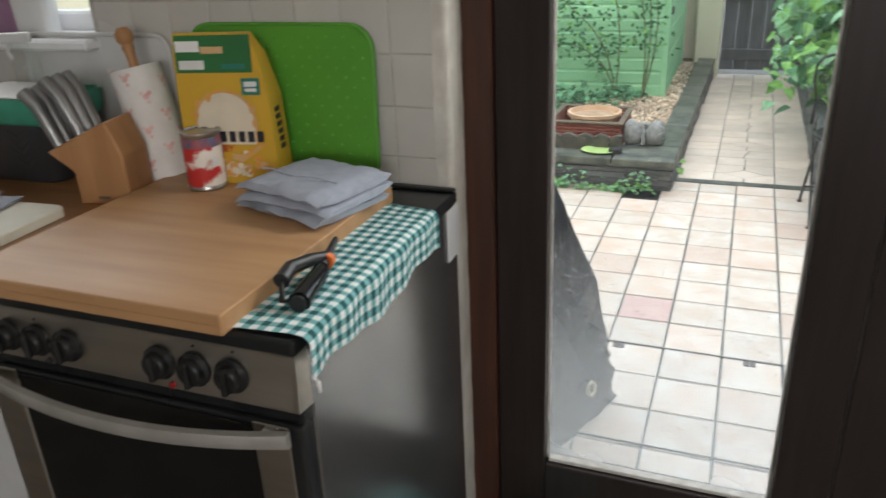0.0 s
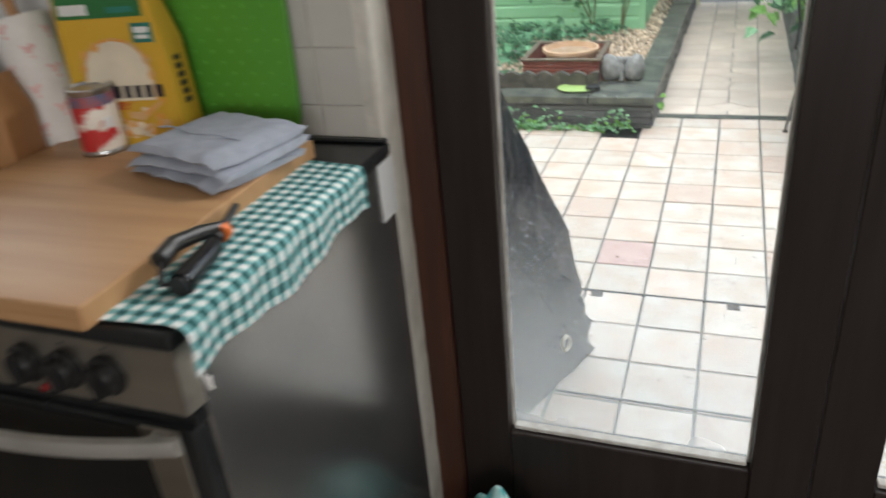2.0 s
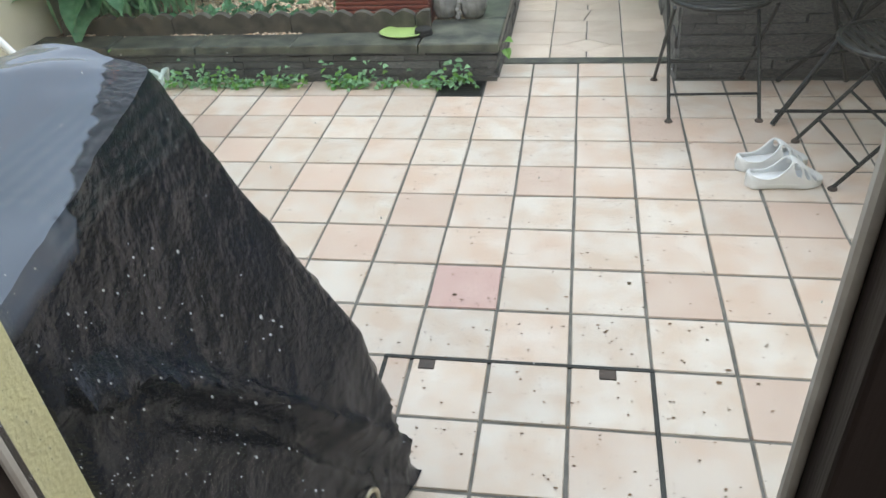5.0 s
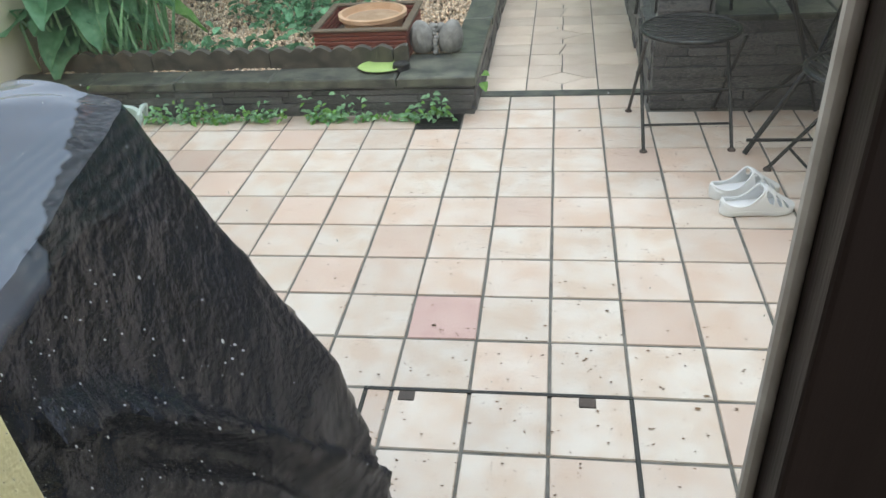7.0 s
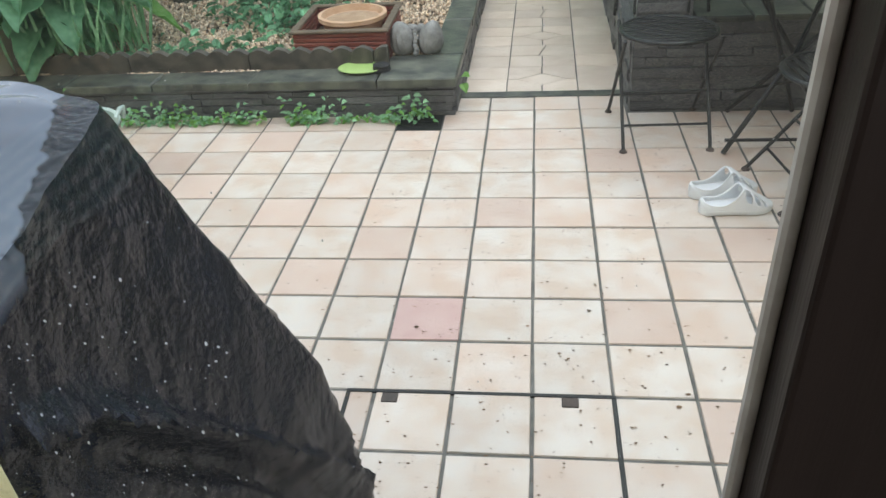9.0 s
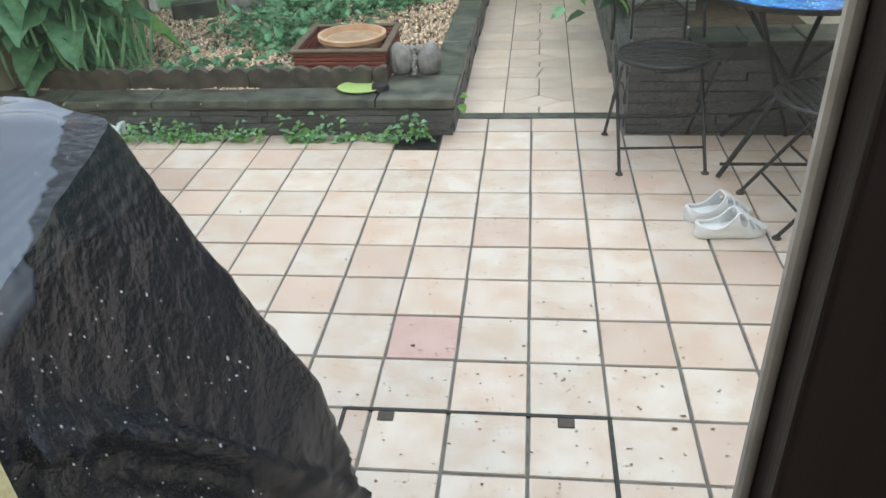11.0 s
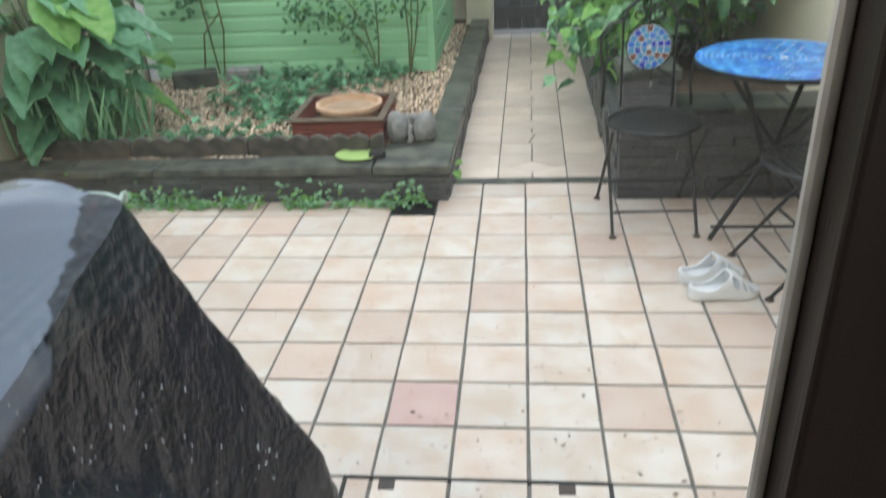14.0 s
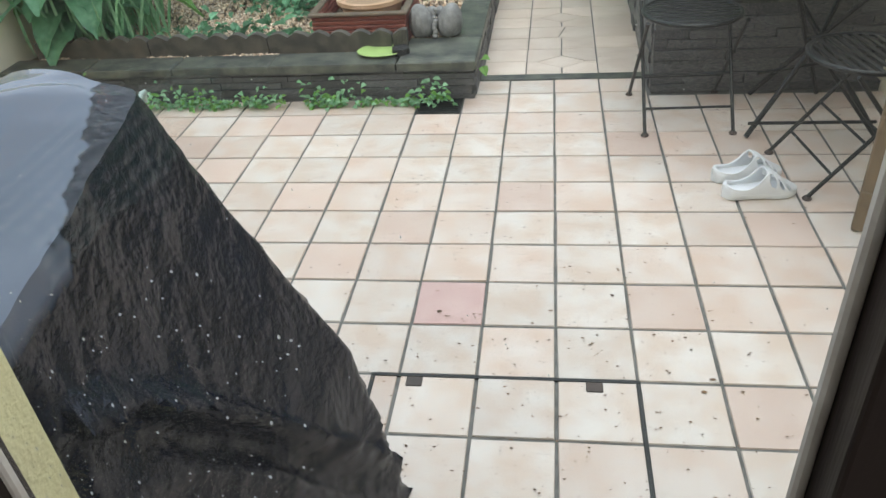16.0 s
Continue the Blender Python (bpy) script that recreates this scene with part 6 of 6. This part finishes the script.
part("collar", tube([(-0.672, 0.988, 1.048), (-0.674, 1.0, 1.049)], 0.0125, r2=0.012, segs=14), ORANGE, gun, "orange collar", True)
part("nozzle", tube([(-0.670, 0.975, 1.046), (-0.690, 1.055, 1.057)], 0.0085, r2=0.005, segs=10), BLACK_PLASTIC, gun, "", True)

knives = thing("knife_block", (-1.240, 1.158, WT), 11, "wooden knife block holding steel-handled knives", "knife block")
bm = bmesh.new()
prof = [(-0.055, 0.0), (0.055, 0.0), (0.055, 0.10), (0.03, 0.165), (-0.105, 0.105), (-0.055, 0.065)]
ends = [[bm.verts.new((a, b, z)) for a, z in prof] for b in (-0.045, 0.045)]
for i in range(6):
    bm.faces.new((ends[0][i], ends[0][(i + 1) % 6], ends[1][(i + 1) % 6], ends[1][i]))
bm.faces.new(list(reversed(ends[0]))); bm.faces.new(ends[1])
bmesh.ops.recalc_face_normals(bm, faces=bm.faces)
bmesh.ops.bevel(bm, geom=bm.edges[:], offset=0.003, segments=1, affect="EDGES")
part("block", bm, BLOCK_WOOD, knives)
part("badge", box((-0.012, -0.0468, 0.012), (0.012, -0.0455, 0.018)), BOX_RIM, knives)
for k in range(6):
    a, b = k % 2, k // 2
    s = Vector((-0.085 + 0.05 * a, -0.028 + 0.028 * b, 0.118 + 0.022 * a))
    d = Vector((-0.40, 0.10 + 0.04 * (b - 1), 0.91)).normalized()
    part("knife_handle", tube([s - d * 0.01, s + d * 0.035, s + d * 0.08, s + d * 0.112 + Vector((-0.012, 0, -0.003))], 0.0115, r2=0.0145, segs=10), KNIFE, knives, "grey steel knife handle", True)

towel = thing("paper_towel_roll", (-1.190, 1.268, WT), 0, "printed kitchen paper roll on a wooden holder", "paper towel")
tilt_m = Matrix.Rotation(radians(-13), 4, "Y") @ Matrix.Rotation(radians(-2), 4, "X")
part("base", lathe([(0.072, 0), (0.074, 0.004), (0.072, 0.014), (0.066, 0.017)], 40), BLOCK_WOOD, towel, "", True)
part("roll", lathe([(0.018, 0.018), (0.050, 0.018), (0.051, 0.03), (0.051, 0.235), (0.050, 0.245), (0.018, 0.245)], 40), PAPER, towel, "white paper with pink print", True).matrix_basis = tilt_m
part("post", lathe([(0.010, 0.01), (0.010, 0.275), (0.013, 0.285), (0.011, 0.292), (0.017, 0.30), (0.018, 0.315), (0.010, 0.325)], 20), BLOCK_WOOD, towel, "", True).matrix_basis = tilt_m
for k in range(26):
    a, z = k * 2.4, 0.035 + (k * 0.0083)
    pb = bmesh.new()
    for da, dz, s in ((0, 0, 0.007), (0.16, 0.006, 0.005), (-0.14, 0.008, 0.004), (0.05, -0.012, 0.004)):
        vs = [pb.verts.new(tilt_m @ Vector(((0.0517) * math.cos(a + da + s * 19 * math.cos(t)), 0.0517 * math.sin(a + da + s * 19 * math.cos(t)), z + dz + s * math.sin(t)))) for t in (0, 1.05, 2.1, 3.14, 4.2, 5.2)]
        pb.faces.new(vs)
    part("print", pb, PAPER_PRINT, towel)

basket = thing("waste_caddy", (-1.545, 1.262, WT), 3, "charcoal plastic caddy with green liner bag", "caddy")

basket.scale = (1.08, 1.08, 1.06)


def loft_rect(levels, r=0.03):
    bm = bmesh.new()
    rings = [[bm.verts.new((x, y, z)) for x, y in rounded(w, d, r, 5)] for w, d, z in levels]
    n = len(rings[0])
    for A, B in zip(rings, rings[1:]):
        for k in range(n):
            bm.faces.new((A[k], A[(k + 1) % n], B[(k + 1) % n], B[k]))
    bm.faces.new(list(reversed(rings[0]))); bm.faces.new(rings[-1])
    return bm


part("bin", loft_rect(((0.185, 0.13, 0), (0.20, 0.14, 0.01), (0.235, 0.165, 0.15), (0.23, 0.16, 0.152), (0.2, 0.14, 0.06))), BIN_GREY, basket, "", True)
lb = loft_rect(((0.236, 0.166, 0.122), (0.244, 0.174, 0.128), (0.248, 0.178, 0.165), (0.235, 0.165, 0.172), (0.21, 0.145, 0.15)))
for v in lb.verts:
    v.co += 0.004 * noise.noise_vector(v.co * 60)
part("liner", lb, LINER, basket, "crumpled green liner bag", True)
for k in range(5):
    for s in (-1, 1):
        part("moulded_rib", box((-0.012, -0.0015, -0.0025), (0.012, 0.0015, 0.0025), 0, None, Matrix.Translation((0.012 * s + 0.03, -0.0735 - 0.0012 * k, 0.04 + 0.016 * k)) @ Matrix.Rotation(radians(-35 * s), 4, "Y")), BIN_GREY, basket)
lid = single("paper_sheet", loft_rect(((0.20, 0.13, 0), (0.205, 0.135, 0.003), (0.2, 0.13, 0.005)), 0.02), WHITE_PLASTIC, "stiff white card lying on the green caddy", "card")
lid.matrix_basis = pose(-1.53, 1.25, WT + 0.184, 2, 3, 10)
spray = thing("spray_bottle", (-1.575, 1.305, WT + 0.190), 25, "clear plastic trigger spray bottle standing on the caddy", "spray bottle")
part("bottle", lathe([(0.026, 0), (0.028, 0.004), (0.028, 0.055), (0.013, 0.08), (0.012, 0.09)], 24), CLEAR, spray, "clear plastic bottle", True)
part("trigger_head", box((-0.045, -0.011, 0.09), (0.02, 0.011, 0.112), 0.005, segs=2), WHITE_PLASTIC, spray)
part("trigger", tube([(-0.03, 0, 0.09), (-0.035, 0, 0.07), (-0.028, 0, 0.055)], 0.004), WHITE_PLASTIC, spray)

bottle = thing("drink_bottle", (-1.838, 1.318, WT), 0, "black sports bottle with bright red cap", "bottle")
part("body", lathe([(0.042, 0), (0.045, 0.004), (0.045, 0.14), (0.048, 0.155), (0.048, 0.185), (0.045, 0.19)], 36), BLACK_PLASTIC, bottle, "", True)
part("print", lathe([(0.0454, 0.045), (0.0455, 0.046), (0.0455, 0.115), (0.0454, 0.116)], 36), mat("bottle_print", (0.01, 0.01, 0.012), (0.35, 0.12, 0.14), 25, 0.3, low=0.55, high=0.62, bump=0), bottle, "", True)
part("cap", lathe([(0.047, 0.19), (0.049, 0.194), (0.049, 0.215), (0.043, 0.225), (0.02, 0.228), (0.02, 0.24), (0.01, 0.242)], 36), RED_PLASTIC, bottle, "red screw cap", True)
cboard = thing("white_chopping_board", (-1.492, 0.918, WT), 3, "off-white plastic chopping board on the worktop", "chopping board")
part("panel", prism(rounded(0.47, 0.24, 0.02), 0, 0.018, 0.002), CHOP_WHITE, cboard)
rag = thing("folded_cloth", (-1.53, 0.925, WT + 0.0185), 9, "grey-blue cloth lying on the white board", "clothes")
for k, (w, d) in enumerate(((0.34, 0.21), (0.30, 0.18))):
    f = part("cloth_layer", fold_layer(w, d, 0.012, 0, k), DENIM, rag, "", True)
    f.location = (-0.02 * k, 0.01 * k, 0.0006 + 0.010 * k)
rag2 = single("hung_cloth", sheet(lambda u, v: (-1.36 + 0.11 * u, 0.788 - 0.012 * math.sin(u * 5) - 0.006 * v, 1.017 - 0.075 * v - 0.02 * math.sin(u * 3)), 14, 10, thick=0.005), WHITE_PLASTIC, "pale cloth corner hanging from the worktop edge", "cloth", "", True)
for k, (x, h, c) in enumerate(((-1.83, 0.10, (0.42, 0.20, 0.26)), (-1.725, 0.085, (0.45, 0.28, 0.40)), (-1.635, 0.13, (0.6, 0.6, 0.62)))):
    t = thing("storage_tub", (x, 1.415, 1.3425), 8 * k, "translucent plastic tub with coloured contents on the sill", "tub", "tubs on the window sill")
    part("tub", loft_rect(((0.075, 0.055, 0), (0.08, 0.06, 0.004), (0.088, 0.066, h), (0.084, 0.062, h)), 0.012), WHITE_PLASTIC if k == 2 else mat("tub_plastic", c, None, 9, 0.3, trans=0.5), t, "", True)
    part("lid", loft_rect(((0.092, 0.07, h), (0.092, 0.07, h + 0.009), (0.086, 0.064, h + 0.012)), 0.012), WHITE_PLASTIC, t)
floor_rag = single("floor_cloth", sheet(lambda u, v: (-0.52 + 0.20 * u, 1.24 + 0.20 * v + 0.012 * math.sin(u * 7), 0.124 + 0.17 * math.sin(math.pi * u) ** 0.6 * math.sin(math.pi * v) ** 0.6 * (0.8 + 0.5 * abs(noise.noise(Vector((u * 4, v * 4, 9)))))), 28, 28, thick=0.004), mat("teal_cloth", (0.05, 0.33, 0.33), (0.35, 0.55, 0.53), 16, 0.9, low=0.45, high=0.55), "teal and white cloth lying by the door", "cloth", "", True)

# ---- paving pieces ----
rt = random.Random(21)
tile_meshes = {}


def tile_mesh(material, w, h, k):
    key = (material.name, round(w, 3), round(h, 3), k)
    if key not in tile_meshes:
        wob = random.Random(k)
        poly = [(sx * (w / 2 - 0.0046 + wob.uniform(-.0014, .0014)), sy * (h / 2 - 0.0046 + wob.uniform(-.0014, .0014))) for sx, sy in ((-1, -1), (1, -1), (1, 1), (-1, 1))]
        tile_meshes[key] = mesh_of("tile", prism(poly, -0.016, 0.0, 0.003), material)
    return tile_meshes[key]


PINKS = {(-2, 1), (2, -1), (-6, 3), (3, -3), (-4, 2), (-3, 0), (-4, -1), (0, 2), (4, 1), (-7, 4), (-5, 5), (2, 4)}
for i in range(-11, 9):
    for j in range(-8, 8):
        x, y = GX + (i + 0.5) * P, GY + (j + 0.5) * P
        if (i, j) == (-2, 6):
            continue                                       # the drain stands here
        h = P
        if j == 7:
            h, y = 0.163, GY + 7 * P + 0.0815               # cut row against the strip and the beds
            if i < -1 or i > 2:
                continue
        if i < -1 and y > BEDY or (i > 2 and y > 4.6):
            continue
        if j == 6 and (i < -1 or i > 2):
            h = BEDY + 0.01 - (GY + 6 * P); y = GY + 6 * P + h / 2
        m = TILE_RED if (i, j) == (-1, -1) else TILE_PINK if (i, j) in PINKS else TILE_WARM if rt.random() < 0.4 else TILE
        ob = new("tile", tile_mesh(m, P, h, rt.randrange(4)))
        ob.parent = patio
        ob.location = (x, y, rt.uniform(-0.0012, 0.0012))
        ob.rotation_euler = (rt.uniform(-.003, .003), rt.uniform(-.003, .003), rt.uniform(-.004, .004))


def paver(poly):
    c = (sum(p[0] for p in poly) / len(poly), sum(p[1] for p in poly) / len(poly))
    loc = [(p[0] - c[0], p[1] - c[1]) for p in poly]
    r = [math.hypot(*p) for p in loc]
    loc = [(p[0] * (1 - 0.0042 / q), p[1] * (1 - 0.0042 / q)) for p, q in zip(loc, r)]
    ob = new("paver", mesh_of("paver", prism(loc, -0.016, 0.0, 0.003), PATH_TILE))
    ob.parent = patio
    ob.location = (c[0], c[1], rt.uniform(-0.001, 0.001))


y, row = 4.838, 0
XL, XA, XB, XR = -0.405, -0.19, 0.165, 0.40
while y < 8.40:
    h = 0.178
    y1 = min(y + h, 8.41)
    sh = (y - 4.8) * 0.008
    paver([(XL, y), (XA + sh, y), (XA + sh, y1), (XL, y1)])
    paver([(XB + sh, y), (XR, y), (XR, y1), (XB + sh, y1)])
    a, b, mid = XA + sh, XB + sh, (XA + XB) / 2 + sh
    if row % 4 == 0 and y1 < 7.8:
        yc, y2 = y + 0.17, y + 2 * h                       # a long diamond set across two rows
        t, s = (mid, yc + 0.085), (mid, yc - 0.085)
        l, r = (a + 0.05, yc), (b - 0.05, yc)
        paver([l, s, r, t])
        paver([(a, y), (mid, y), s, l, (a, yc)])
        paver([(mid, y), (b, y), (b, yc), r, s])
        paver([(a, yc), l, t, (mid, y2), (a, y2)])
        paver([t, r, (b, yc), (b, y2), (mid, y2)])
    elif row % 4 == 2 or y1 >= 7.8:
        paver([(a, y), (mid, y), (mid, y1), (a, y1)]); paver([(mid, y), (b, y), (b, y1), (mid, y1)])
    elif row % 4 == 3:
        paver([(a, y), (mid - 0.02, y), (mid + 0.02, y1), (a, y1)]); paver([(mid - 0.02, y), (b, y), (b, y1), (mid + 0.02, y1)])
    y, row = y + h, row + 1
